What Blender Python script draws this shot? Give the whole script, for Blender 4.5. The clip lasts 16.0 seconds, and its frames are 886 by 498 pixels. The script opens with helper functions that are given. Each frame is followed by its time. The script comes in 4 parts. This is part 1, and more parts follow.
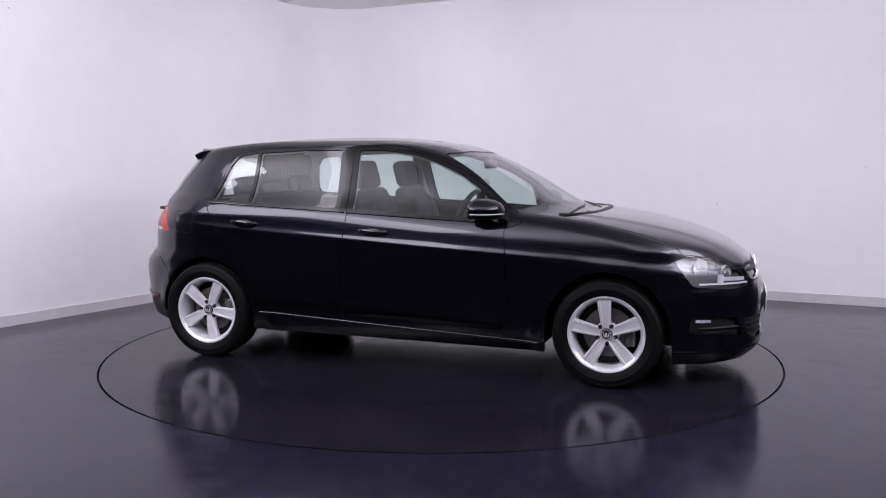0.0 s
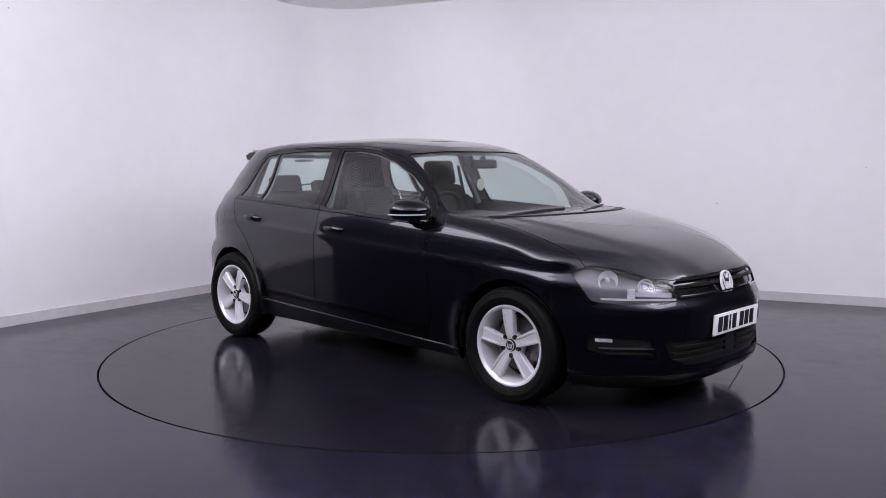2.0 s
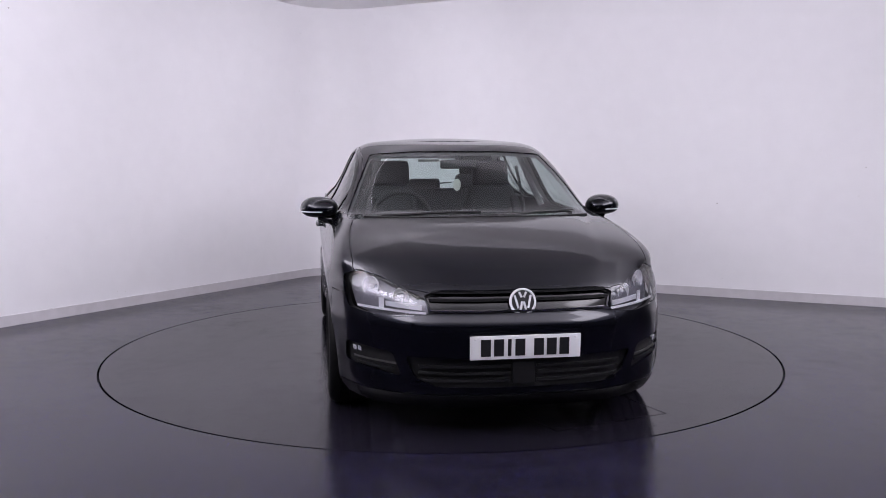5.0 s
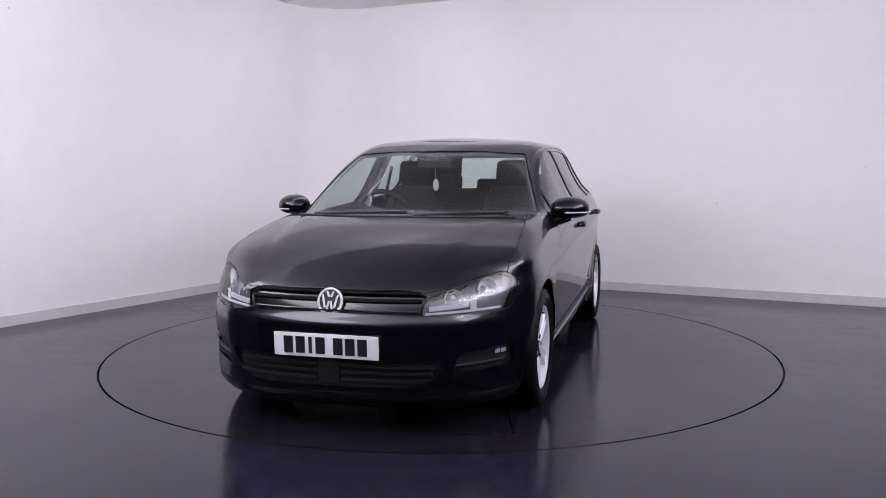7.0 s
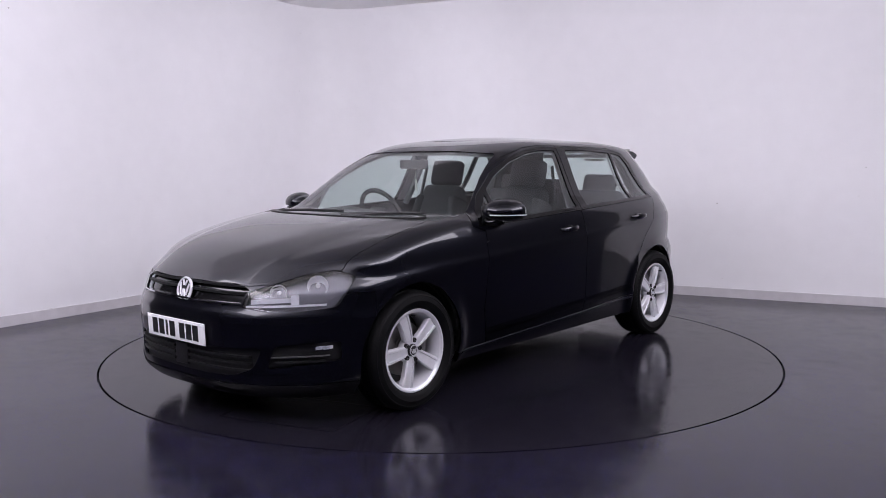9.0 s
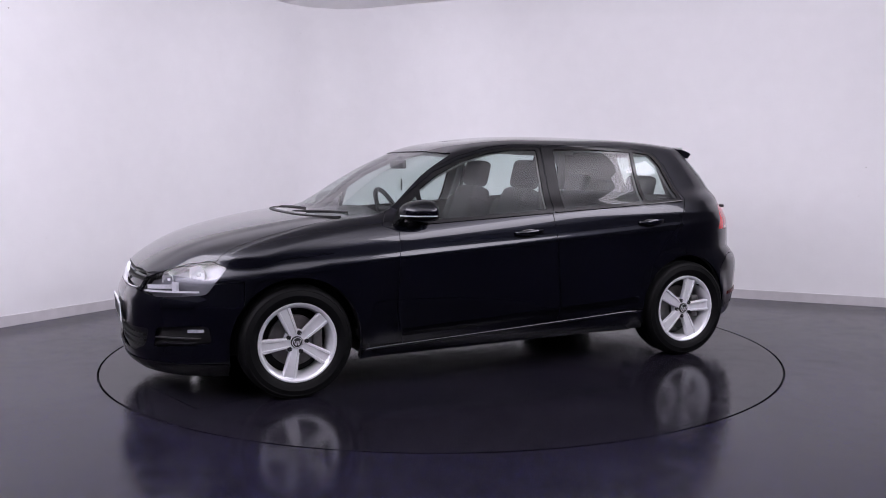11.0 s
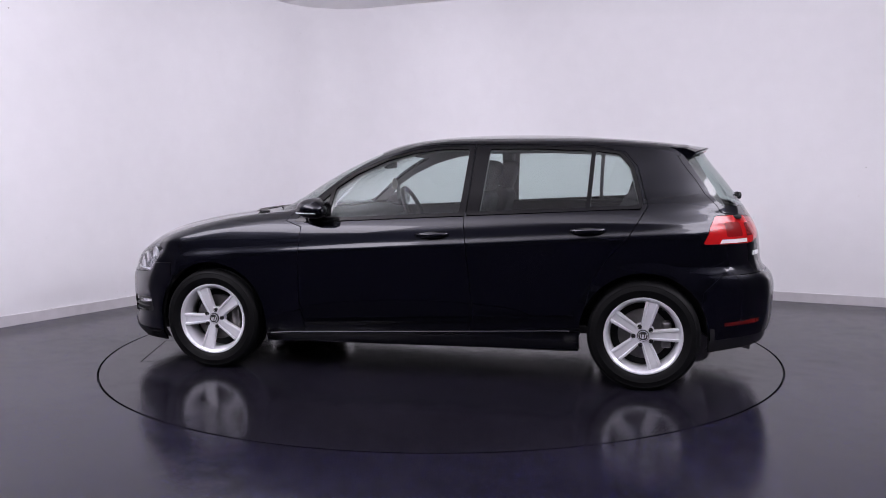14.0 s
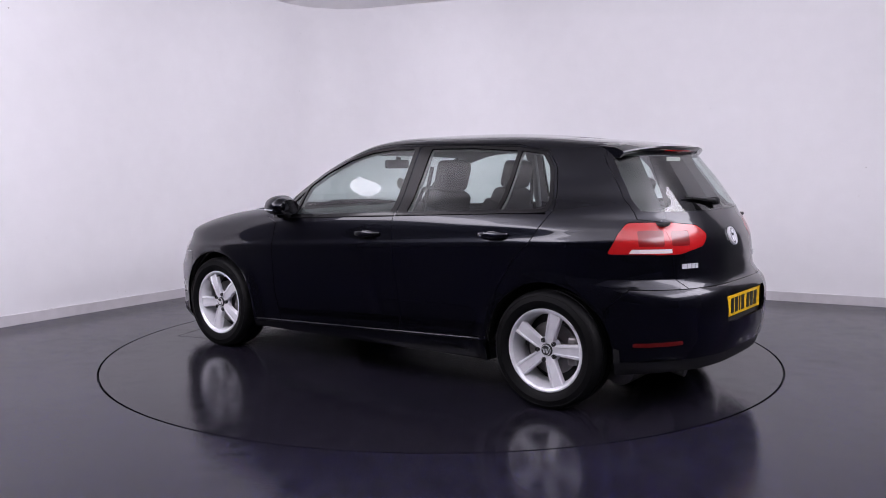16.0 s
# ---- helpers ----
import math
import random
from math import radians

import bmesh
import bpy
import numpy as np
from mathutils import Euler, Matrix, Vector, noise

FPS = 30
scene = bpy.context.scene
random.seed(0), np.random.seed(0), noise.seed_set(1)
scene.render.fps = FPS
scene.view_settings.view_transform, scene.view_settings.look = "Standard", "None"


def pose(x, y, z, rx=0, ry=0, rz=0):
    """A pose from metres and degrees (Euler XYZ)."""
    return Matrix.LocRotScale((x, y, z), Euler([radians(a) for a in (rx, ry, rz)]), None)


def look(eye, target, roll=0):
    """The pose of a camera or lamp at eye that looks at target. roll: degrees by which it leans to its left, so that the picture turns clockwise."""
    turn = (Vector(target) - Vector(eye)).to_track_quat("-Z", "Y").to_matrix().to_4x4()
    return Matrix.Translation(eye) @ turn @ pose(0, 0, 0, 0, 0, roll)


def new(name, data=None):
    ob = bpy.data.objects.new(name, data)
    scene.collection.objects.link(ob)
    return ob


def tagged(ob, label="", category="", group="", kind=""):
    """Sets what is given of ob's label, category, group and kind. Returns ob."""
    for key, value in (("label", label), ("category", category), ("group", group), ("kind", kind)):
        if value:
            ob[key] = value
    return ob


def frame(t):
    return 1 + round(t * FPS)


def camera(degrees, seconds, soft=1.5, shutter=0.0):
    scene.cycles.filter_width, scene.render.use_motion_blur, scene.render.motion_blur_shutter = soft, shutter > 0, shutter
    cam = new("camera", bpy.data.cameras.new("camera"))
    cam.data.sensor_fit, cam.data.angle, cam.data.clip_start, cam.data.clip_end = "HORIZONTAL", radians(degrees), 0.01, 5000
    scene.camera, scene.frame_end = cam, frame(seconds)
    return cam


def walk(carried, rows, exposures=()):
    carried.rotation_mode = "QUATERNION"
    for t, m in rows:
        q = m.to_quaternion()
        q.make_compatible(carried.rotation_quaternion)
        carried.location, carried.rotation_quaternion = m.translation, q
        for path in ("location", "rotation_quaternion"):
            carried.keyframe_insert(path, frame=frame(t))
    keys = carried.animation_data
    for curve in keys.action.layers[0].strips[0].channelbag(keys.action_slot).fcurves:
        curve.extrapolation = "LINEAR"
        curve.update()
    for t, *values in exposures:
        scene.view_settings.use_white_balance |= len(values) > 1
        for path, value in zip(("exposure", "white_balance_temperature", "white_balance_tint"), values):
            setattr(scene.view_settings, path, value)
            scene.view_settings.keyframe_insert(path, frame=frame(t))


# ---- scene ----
# ---- camera and its stand ----
cam = camera(54.35, 16.0, soft=0.75, shutter=0.0)
EYE = pose(0, -5.973, 1.290, 90 - 5.765, 0, -0.136) @ pose(0, 0, 0, 0, 0, -0.14)
walk(cam, [(0.0, EYE), (16.0, EYE)], exposures=[(0.0, 0.13), (16.0, 0.13)])


def turn_at(t):
    """Degrees by which the car and the disc have turned."""
    u = t / 16
    return -18.89 * (1 - u) * (1 - 2 * u) - 118.82 * 4 * u * (1 - u) - 217.42 * u * (2 * u - 1) + 0.35 * u * (1 - u) * (1 - 2 * u) * 10


# ---- light ----
world = bpy.data.worlds.new("world")
scene.world = world
world.use_nodes = True
world.node_tree.nodes["Background"].inputs[0].default_value = (0.5, 0.5, 0.6, 1)
world.node_tree.nodes["Background"].inputs[1].default_value = 0.02


def area_lamp(name, m, sx, sy, power, color=(0.925, 0.88, 1.0)):
    data = bpy.data.lights.new(name, "AREA")
    data.shape, data.size, data.size_y, data.energy, data.color = "RECTANGLE", sx, sy, power, color
    ob = new(name, data)
    ob.matrix_world = m
    return ob


# unseen lamps added facing up: the white ceiling throws their light back softly
area_lamp("bounce_fill", pose(-3.1, -3.5, 2.05, 180, 0, 8), 2.0, 4.6, 195)
area_lamp("bounce_fill", pose(3.6, -3.3, 2.05, 180, 0, -8), 2.0, 4.6, 185)
area_lamp("bounce_fill", pose(0, -4.3, 2.25, 180, 0, 0), 4.0, 2.4, 85)
# long slim lamps high on both sides
area_lamp("side_lamp", pose(-3.2, -2.8, 2.8, 0, -32, 8), 1.2, 4.6, 84)
area_lamp("side_lamp", pose(3.6, -2.8, 2.8, 0, 32, -8), 1.2, 4.6, 84)
# wide unseen lamps added to brighten the two white walls
area_lamp("wall_fill", look((-1.07, 0.24, 2.75), (-3.0, 1.48, 1.2)), 4.6, 1.3, 46)
area_lamp("wall_fill", look((0.94, 0.46, 2.75), (1.95, 2.53, 1.2)), 4.6, 1.3, 46)


# ---- materials ----
def material(name, color, rough=0.5, metal=0.0, vary=0.0, scale=20.0, bump=0.0, bump_scale=200.0, coat=0.0, spec=0.5, rough_vary=0.0):
    """A surface with two scales of colour variation, worn gloss and fine relief."""
    mat = bpy.data.materials.new(name)
    mat.use_nodes = True
    nodes, links = mat.node_tree.nodes, mat.node_tree.links
    b = nodes["Principled BSDF"]
    b.inputs["Base Color"].default_value = (*color, 1)
    b.inputs["Roughness"].default_value = rough
    b.inputs["Metallic"].default_value = metal
    b.inputs["Coat Weight"].default_value = coat
    b.inputs["Coat Roughness"].default_value = 0.02
    b.inputs["Coat IOR"].default_value = 1.46
    b.inputs["Specular IOR Level"].default_value = spec
    where = nodes.new("ShaderNodeTexCoord").outputs["Object"]
    if vary:
        coarse, fine = nodes.new("ShaderNodeTexNoise"), nodes.new("ShaderNodeTexNoise")
        coarse.inputs["Scale"].default_value, fine.inputs["Scale"].default_value = scale * 0.12, scale
        coarse.inputs["Detail"].default_value = fine.inputs["Detail"].default_value = 5
        both = nodes.new("ShaderNodeMath")
        both.operation = "ADD"
        ramp = nodes.new("ShaderNodeMapRange")
        ramp.inputs[1].default_value, ramp.inputs[2].default_value = 0.7, 1.3
        ramp.inputs[3].default_value, ramp.inputs[4].default_value = 1 - vary, 1 + vary
        tint = nodes.new("ShaderNodeVectorMath")
        tint.operation = "SCALE"
        tint.inputs[0].default_value = color
        for n in (coarse, fine):
            links.new(where, n.inputs["Vector"])
        links.new(coarse.outputs[0], both.inputs[0])
        links.new(fine.outputs[0], both.inputs[1])
        links.new(both.outputs[0], ramp.inputs[0])
        links.new(ramp.outputs[0], tint.inputs["Scale"])
        links.new(tint.outputs[0], b.inputs["Base Color"])
        if rough_vary:
            r = nodes.new("ShaderNodeMapRange")
            r.inputs[1].default_value, r.inputs[2].default_value = 0.7, 1.3
            r.inputs[3].default_value, r.inputs[4].default_value = rough - rough_vary, rough + rough_vary
            links.new(both.outputs[0], r.inputs[0])
            links.new(r.outputs[0], b.inputs["Roughness"])
    if bump:
        n, bp = nodes.new("ShaderNodeTexNoise"), nodes.new("ShaderNodeBump")
        n.inputs["Scale"].default_value, n.inputs["Detail"].default_value = bump_scale, 3
        bp.inputs["Strength"].default_value, bp.inputs["Distance"].default_value = bump, 0.002
        links.new(where, n.inputs["Vector"])
        links.new(n.outputs[0], bp.inputs["Height"])
        links.new(bp.outputs[0], b.inputs["Normal"])
    return mat


def glass_material(name, color, floor_gloss, rough=0.0):
    """A thin pane: clear film that tints what is behind it, under a mirror-like gloss."""
    mat = bpy.data.materials.new(name)
    mat.use_nodes = True
    nodes, links = mat.node_tree.nodes, mat.node_tree.links
    nodes.remove(nodes["Principled BSDF"])
    clear, gloss, mix = nodes.new("ShaderNodeBsdfTransparent"), nodes.new("ShaderNodeBsdfGlossy"), nodes.new("ShaderNodeMixShader")
    facing, power, scaled = nodes.new("ShaderNodeLayerWeight"), nodes.new("ShaderNodeMath"), nodes.new("ShaderNodeMath")
    clear.inputs[0].default_value = (*color, 1)
    gloss.inputs["Roughness"].default_value = rough
    facing.inputs["Blend"].default_value = 0.5
    power.operation, scaled.operation = "POWER", "MULTIPLY_ADD"
    power.inputs[1].default_value = 4.5
    scaled.inputs[1].default_value, scaled.inputs[2].default_value = 1 - floor_gloss, floor_gloss
    links.new(facing.outputs["Facing"], power.inputs[0])
    links.new(power.outputs[0], scaled.inputs[0])
    links.new(scaled.outputs[0], mix.inputs[0])
    links.new(clear.outputs[0], mix.inputs[1])
    links.new(gloss.outputs[0], mix.inputs[2])
    links.new(mix.outputs[0], nodes["Material Output"].inputs[0])
    return mat


def floor_material(name, flecks, relief):
    mat = material(name, (0.0105, 0.0096, 0.0145), 0.14, vary=0.25, scale=9, bump=relief, bump_scale=75, rough_vary=0.08, spec=0.165)
    nodes, links = mat.node_tree.nodes, mat.node_tree.links
    b = nodes["Principled BSDF"]
    where = nodes.new("ShaderNodeTexCoord").outputs["Object"]
    base = b.inputs["Base Color"].links[0].from_socket
    for size, limit, tone in flecks:
        v, less, mix = nodes.new("ShaderNodeTexVoronoi"), nodes.new("ShaderNodeMath"), nodes.new("ShaderNodeMix")
        v.inputs["Scale"].default_value = size
        less.operation = "LESS_THAN"
        less.inputs[1].default_value = limit
        mix.data_type = "RGBA"
        mix.inputs["B"].default_value = (*tone, 1)
        links.new(where, v.inputs["Vector"])
        links.new(v.outputs["Distance"], less.inputs[0])
        links.new(less.outputs[0], mix.inputs["Factor"])
        links.new(base, mix.inputs["A"])
        base = mix.outputs["Result"]
    links.new(base, b.inputs["Base Color"])
    return mat


WALL = material("white_wall_paint", (0.84, 0.83, 0.85), 0.55, vary=0.02, scale=6, bump=0.25, bump_scale=60)


def add_specks(mat, size, limit, tone):
    """Small scattered marks on a painted surface."""
    nodes, links = mat.node_tree.nodes, mat.node_tree.links
    b = nodes["Principled BSDF"]
    base = b.inputs["Base Color"].links[0].from_socket
    where = nodes.new("ShaderNodeTexCoord").outputs["Object"]
    v, less, mix = nodes.new("ShaderNodeTexVoronoi"), nodes.new("ShaderNodeMath"), nodes.new("ShaderNodeMix")
    v.inputs["Scale"].default_value = size
    less.operation = "LESS_THAN"
    less.inputs[1].default_value = limit
    mix.data_type = "RGBA"
    mix.inputs["B"].default_value = (*tone, 1)
    links.new(where, v.inputs["Vector"])
    links.new(v.outputs["Distance"], less.inputs[0])
    links.new(less.outputs[0], mix.inputs["Factor"])
    links.new(base, mix.inputs["A"])
    links.new(mix.outputs["Result"], b.inputs["Base Color"])


add_specks(WALL, 2.3, 0.016, (0.5, 0.48, 0.47))
add_specks(WALL, 4.1, 0.017, (0.66, 0.64, 0.63))
CEILING = material("ceiling_paint", (0.87, 0.86, 0.87), 0.7, vary=0.02, scale=5)
# near black for the added surround, so that the car's flanks reflect darkness
DARK_SURROUND = material("unseen_dark_surround", (0.012, 0.012, 0.014), 0.6, vary=0.05, scale=5)
SKIRT = material("painted_skirting", (0.6, 0.58, 0.6), 0.4, vary=0.06, scale=14)
FLOOR = floor_material("flecked_vinyl", [(95, 0.165, (0.095, 0.09, 0.42)), (66, 0.09, (0.38, 0.38, 0.48)), (60, 0.16, (0.004, 0.004, 0.006))], 0.22)
DISC = floor_material("disc_vinyl", [(120, 0.10, (0.06, 0.06, 0.16))], 0.2)
GAP = material("dark_gap", (0.01, 0.01, 0.01), 0.8)
PAINT = material("black_car_paint", (0.0016, 0.0016, 0.0032), 0.30, vary=0.15, scale=900, coat=1.0, spec=0.13)
PAINT.node_tree.nodes["Principled BSDF"].inputs["Specular Tint"].default_value = (0.62, 0.68, 1.0, 1)
TRIM = material("black_trim", (0.006, 0.006, 0.007), 0.1)
PLASTIC = material("matt_black_plastic", (0.006, 0.006, 0.007), 0.45, vary=0.1, scale=80, bump=0.15, bump_scale=700)
RUBBER = material("tyre_rubber", (0.0035, 0.0035, 0.004), 0.55, vary=0.2, scale=30, bump=0.1, bump_scale=300, spec=0.12)
ALLOY = material("silver_alloy", (0.76, 0.76, 0.80), 0.30, 0.3, vary=0.05, scale=30, coat=0.5)
STEEL = material("worn_steel", (0.25, 0.24, 0.24), 0.4, 0.9, vary=0.2, scale=25)
MIRROR = material("mirror_glass", (0.12, 0.12, 0.13), 0.04, 1.0)
CHROME = material("chrome", (0.8, 0.8, 0.82), 0.08, 1.0)
LAMPRED = material("red_lens", (0.44, 0.009, 0.011), 0.2, coat=0.6)
DARKRED = material("dark_red_lens", (0.20, 0.006, 0.007), 0.2, coat=0.6)
REFLECTOR = material("dark_reflector", (0.07, 0.004, 0.004), 0.25)
LAMPWHITE = material("clear_lens", (0.75, 0.72, 0.72), 0.15, coat=1.0)
FABRIC = material("dark_cloth", (0.042, 0.042, 0.046), 0.9, vary=0.25, scale=60, bump=0.3, bump_scale=500)
DASH = material("soft_dash", (0.022, 0.022, 0.024), 0.6, vary=0.1, scale=60, bump=0.2, bump_scale=600)
WHITE_PLATE = material("white_plate", (0.8, 0.8, 0.82), 0.35, vary=0.02, scale=30)
YELLOW_PLATE = material("yellow_plate", (0.72, 0.45, 0.012), 0.35, vary=0.02, scale=30)
BLACK_MARK = material("black_mark", (0.012, 0.012, 0.014), 0.4)
GLASS = glass_material("green_tinted_glass", (0.80, 0.89, 0.86), 0.11)
LENS = glass_material("clear_lamp_cover", (0.95, 0.95, 0.97), 0.05)
HOUSING = material("lamp_housing", (0.15, 0.15, 0.17), 0.25, 0.3, vary=0.1, scale=30)
BOWL = material("silvered_bowl", (0.82, 0.82, 0.86), 0.22, 0.25)
PILLAR = material("grey_pillar_trim", (0.3, 0.3, 0.3), 0.7, vary=0.05, scale=40)
PALE = material("pale_card", (0.6, 0.6, 0.55), 0.6, vary=0.1, scale=60)


# ---- mesh helpers ----
def finish(name, bm, mat, smooth=True, angle=40):
    bmesh.ops.recalc_face_normals(bm, faces=bm.faces)
    me = bpy.data.meshes.new(name)
    bm.to_mesh(me)
    bm.free()
    for m in mat if isinstance(mat, (list, tuple)) else [mat]:
        me.materials.append(m)
    if smooth:
        me.polygons.foreach_set("use_smooth", [True] * len(me.polygons))
        me.set_sharp_from_angle(angle=radians(angle))
    return me


def part(name, bm, mat, parent, label="", smooth=True, angle=40):
    """ONE mesh object under a thing or under a part."""
    ob = new(name, finish(name, bm, mat, smooth, angle))
    ob.parent = parent
    return tagged(ob, label)


def solo(name, bm, mat, label="", category="", kind="", smooth=True, angle=40):
    return tagged(new(name, finish(name, bm, mat, smooth, angle)), label, category, kind=kind)


def box(bm, x0, x1, y0, y1, z0, z1, bevel=0.0, m=None):
    vs = [bm.verts.new((x, y, z)) for x in (x0, x1) for y in (y0, y1) for z in (z0, z1)]
    fs = [bm.faces.new([vs[i] for i in q]) for q in ((0, 1, 3, 2), (4, 6, 7, 5), (0, 4, 5, 1), (2, 3, 7, 6), (0, 2, 6, 4), (1, 5, 7, 3))]
    if bevel:
        es = list({e for f in fs for e in f.edges})
        out = bmesh.ops.bevel(bm, geom=es, offset=bevel, segments=3, affect="EDGES", profile=0.6)
        vs = list({v for f in out["faces"] for v in f.verts} | {v for v in vs if v.is_valid})
    if m is not None:
        bmesh.ops.transform(bm, matrix=m, verts=[v for v in vs if v.is_valid])
    return bm


def lathe(bm, profile, segments=48, m=None):
    """Turns a profile of (radius, height) about the y axis."""
    rings = []
    for r, h in profile:
        rings.append([bm.verts.new((r * math.cos(2 * math.pi * i / segments), h, r * math.sin(2 * math.pi * i / segments))) for i in range(segments)])
    for a, b in zip(rings, rings[1:]):
        for i in range(segments):
            j = (i + 1) % segments
            bm.faces.new((a[i], a[j], b[j], b[i]))
    if m is not None:
        bmesh.ops.transform(bm, matrix=m, verts=[v for r in rings for v in r])
    return rings


def prism(bm, outline, depth, m):
    """A plate from a 2D outline (x, y), depth along z, at the pose m."""
    top = [bm.verts.new(m @ Vector((x, y, depth))) for x, y in outline]
    low = [bm.verts.new(m @ Vector((x, y, 0))) for x, y in outline]
    bm.faces.new(top)
    bm.faces.new(low[::-1])
    for i in range(len(top)):
        j = (i + 1) % len(top)
        bm.faces.new((top[i], low[i], low[j], top[j]))


def tube(bm, points, radius, sides=8):
    rings = []
    for i, p in enumerate(points):
        p = Vector(p)
        d = (Vector(points[min(i + 1, len(points) - 1)]) - Vector(points[max(i - 1, 0)])).normalized()
        a = d.cross(Vector((0, 0, 1)) if abs(d.z) < 0.9 else Vector((1, 0, 0))).normalized()
        b = d.cross(a)
        rr = radius[i] if isinstance(radius, (list, tuple)) else radius
        rings.append([bm.verts.new(p + rr * (math.cos(2 * math.pi * k / sides) * a + math.sin(2 * math.pi * k / sides) * b)) for k in range(sides)])
    for a, b in zip(rings, rings[1:]):
        for k in range(sides):
            j = (k + 1) % sides
            bm.faces.new((a[k], a[j], b[j], b[k]))
    bm.faces.new(rings[0][::-1])
    bm.faces.new(rings[-1])


def mirrored(bm):
    """A copy of a mesh on the other side of the car's middle."""
    other = bm.copy()
    for v in other.verts:
        v.co.y = -v.co.y
    bmesh.ops.reverse_faces(other, faces=other.faces)
    return other


def joined(a, b):
    """Mesh b added to mesh a, welded along the middle."""
    me = bpy.data.meshes.new("joined")
    b.to_mesh(me)
    a.from_mesh(me)
    bpy.data.meshes.remove(me)
    b.free()
    bmesh.ops.remove_doubles(a, verts=[v for v in a.verts if abs(v.co.y) < 0.0004], dist=0.0008)
    return a


# ---- the room ----
CORNER, LEFT, RIGHT, ROUND, HIGH = Vector((-1.30, 4.12)), Vector((-0.541, -0.841)), Vector((0.899, -0.438)), 0.65, 3.0


def wall_line():
    """The plan of the two white walls, joined by a round corner."""
    half = math.acos(LEFT.dot(RIGHT)) / 2
    run = ROUND / math.tan(half)
    mid = (LEFT + RIGHT).normalized()
    centre = CORNER + mid * (ROUND / math.sin(half))
    a, b = CORNER + LEFT * run - centre, CORNER + RIGHT * run - centre
    a0, a1 = math.atan2(a.y, a.x), math.atan2(b.y, b.x)
    if a1 > a0:
        a1 -= 2 * math.pi
    arc = [centre + ROUND * Vector((math.cos(a0 + (a1 - a0) * i / 24), math.sin(a0 + (a1 - a0) * i / 24))) for i in range(25)]
    return [CORNER + LEFT * d for d in np.linspace(5.0, run + 0.3, 12)] + arc + [CORNER + RIGHT * d for d in np.linspace(run + 0.3, 6.7, 12)]


def offset(line, d):
    out = []
    for i, p in enumerate(line):
        t = (line[min(i + 1, len(line) - 1)] - line[max(i - 1, 0)]).normalized()
        out.append(p + Vector((t.y, -t.x)) * d)
    return out


def ribbon(bm, inner, outer, z0, z1):
    rows = [[bm.verts.new((p.x, p.y, z)) for p in line] for line, z in ((inner, z0), (inner, z1), (outer, z1), (outer, z0))]
    for a, b in zip(rows, rows[1:] + rows[:1]):
        for i in range(len(inner) - 1):
            bm.faces.new((a[i], a[i + 1], b[i + 1], b[i]))
    for k in (0, -1):
        bm.faces.new([r[k] for r in rows])


def room():
    line = wall_line()
    bm = bmesh.new()
    ribbon(bm, line, offset(line, -0.15), 0.0, HIGH)
    solo("wall_north", bm, WALL, "smooth white studio wall with a rounded corner", "wall", "structure")
    bm = bmesh.new()
    ribbon(bm, offset(line, 0.016), offset(line, 0.002), 0.0, 0.085)
    solo("baseboard", bm, SKIRT, "pale painted skirting board along the white wall", "baseboard", "structure")
    a, b = line[0], line[-1]
    # unseen walls added in place of the dark open side, for dark reflections
    back = [a, Vector((-7.0, a.y - 0.8)), Vector((-7.0, -9.5)), Vector((7.5, -9.5)), Vector((7.5, b.y - 0.8)), b]
    for i, name in enumerate(("unseen_wall_northwest", "unseen_wall_west", "unseen_wall_south", "unseen_wall_east", "unseen_wall_northeast")):
        p, q = back[i], back[i + 1]
        bm = bmesh.new()
        ribbon(bm, [p, q], offset([p, q], 0.15), 0.0, HIGH)
        solo(name, bm, DARK_SURROUND, "unseen dark wall added to keep the car's reflections dark", "wall", "structure")
    bm = bmesh.new()
    box(bm, -9, 9, -10.5, 7, HIGH, HIGH + 0.1)
    solo("ceiling", bm, CEILING, "flat white studio ceiling", "ceiling", "structure")


RADIUS = 2.253


def ground():
    bm = bmesh.new()
    n = 128
    ring = [bm.verts.new((RADIUS * math.cos(2 * math.pi * i / n), RADIUS * math.sin(2 * math.pi * i / n), 0)) for i in range(n)]
    deep = [bm.verts.new((v.co.x, v.co.y, -0.05)) for v in ring]
    far = [bm.verts.new((13 * math.cos(2 * math.pi * i / n), 13 * math.sin(2 * math.pi * i / n), 0)) for i in range(n)]
    for i in range(n):
        j = (i + 1) % n
        bm.faces.new((ring[i], far[i], far[j], ring[j]))
        bm.faces.new((deep[i], ring[i], ring[j], deep[j]))
    bm.faces.new(deep)
    solo("floor", bm, FLOOR, "dark grey glossy vinyl floor with blue flecks", "floor", "structure", smooth=False)


def turntable():
    bm = bmesh.new()
    n, r = 128, RADIUS - 0.014
    top = [bm.verts.new((r * math.cos(2 * math.pi * i / n), r * math.sin(2 * math.pi * i / n), 0)) for i in range(n)]
    low = [bm.verts.new((v.co.x, v.co.y, -0.045)) for v in top]
    bm.faces.new(top)
    bm.faces.new(low[::-1])
    for i in range(n):
        j = (i + 1) % n
        bm.faces.new((top[i], low[i], low[j], top[j]))
    return solo("turntable", bm, DISC, "round dark vinyl turntable set flush in the floor", "turntable", smooth=False)


room()
ground()
TABLE = turntable()

# ---- the car: shape ----
WHEEL_F, WHEEL_R, TYRE = 1.320, -1.317, 0.316


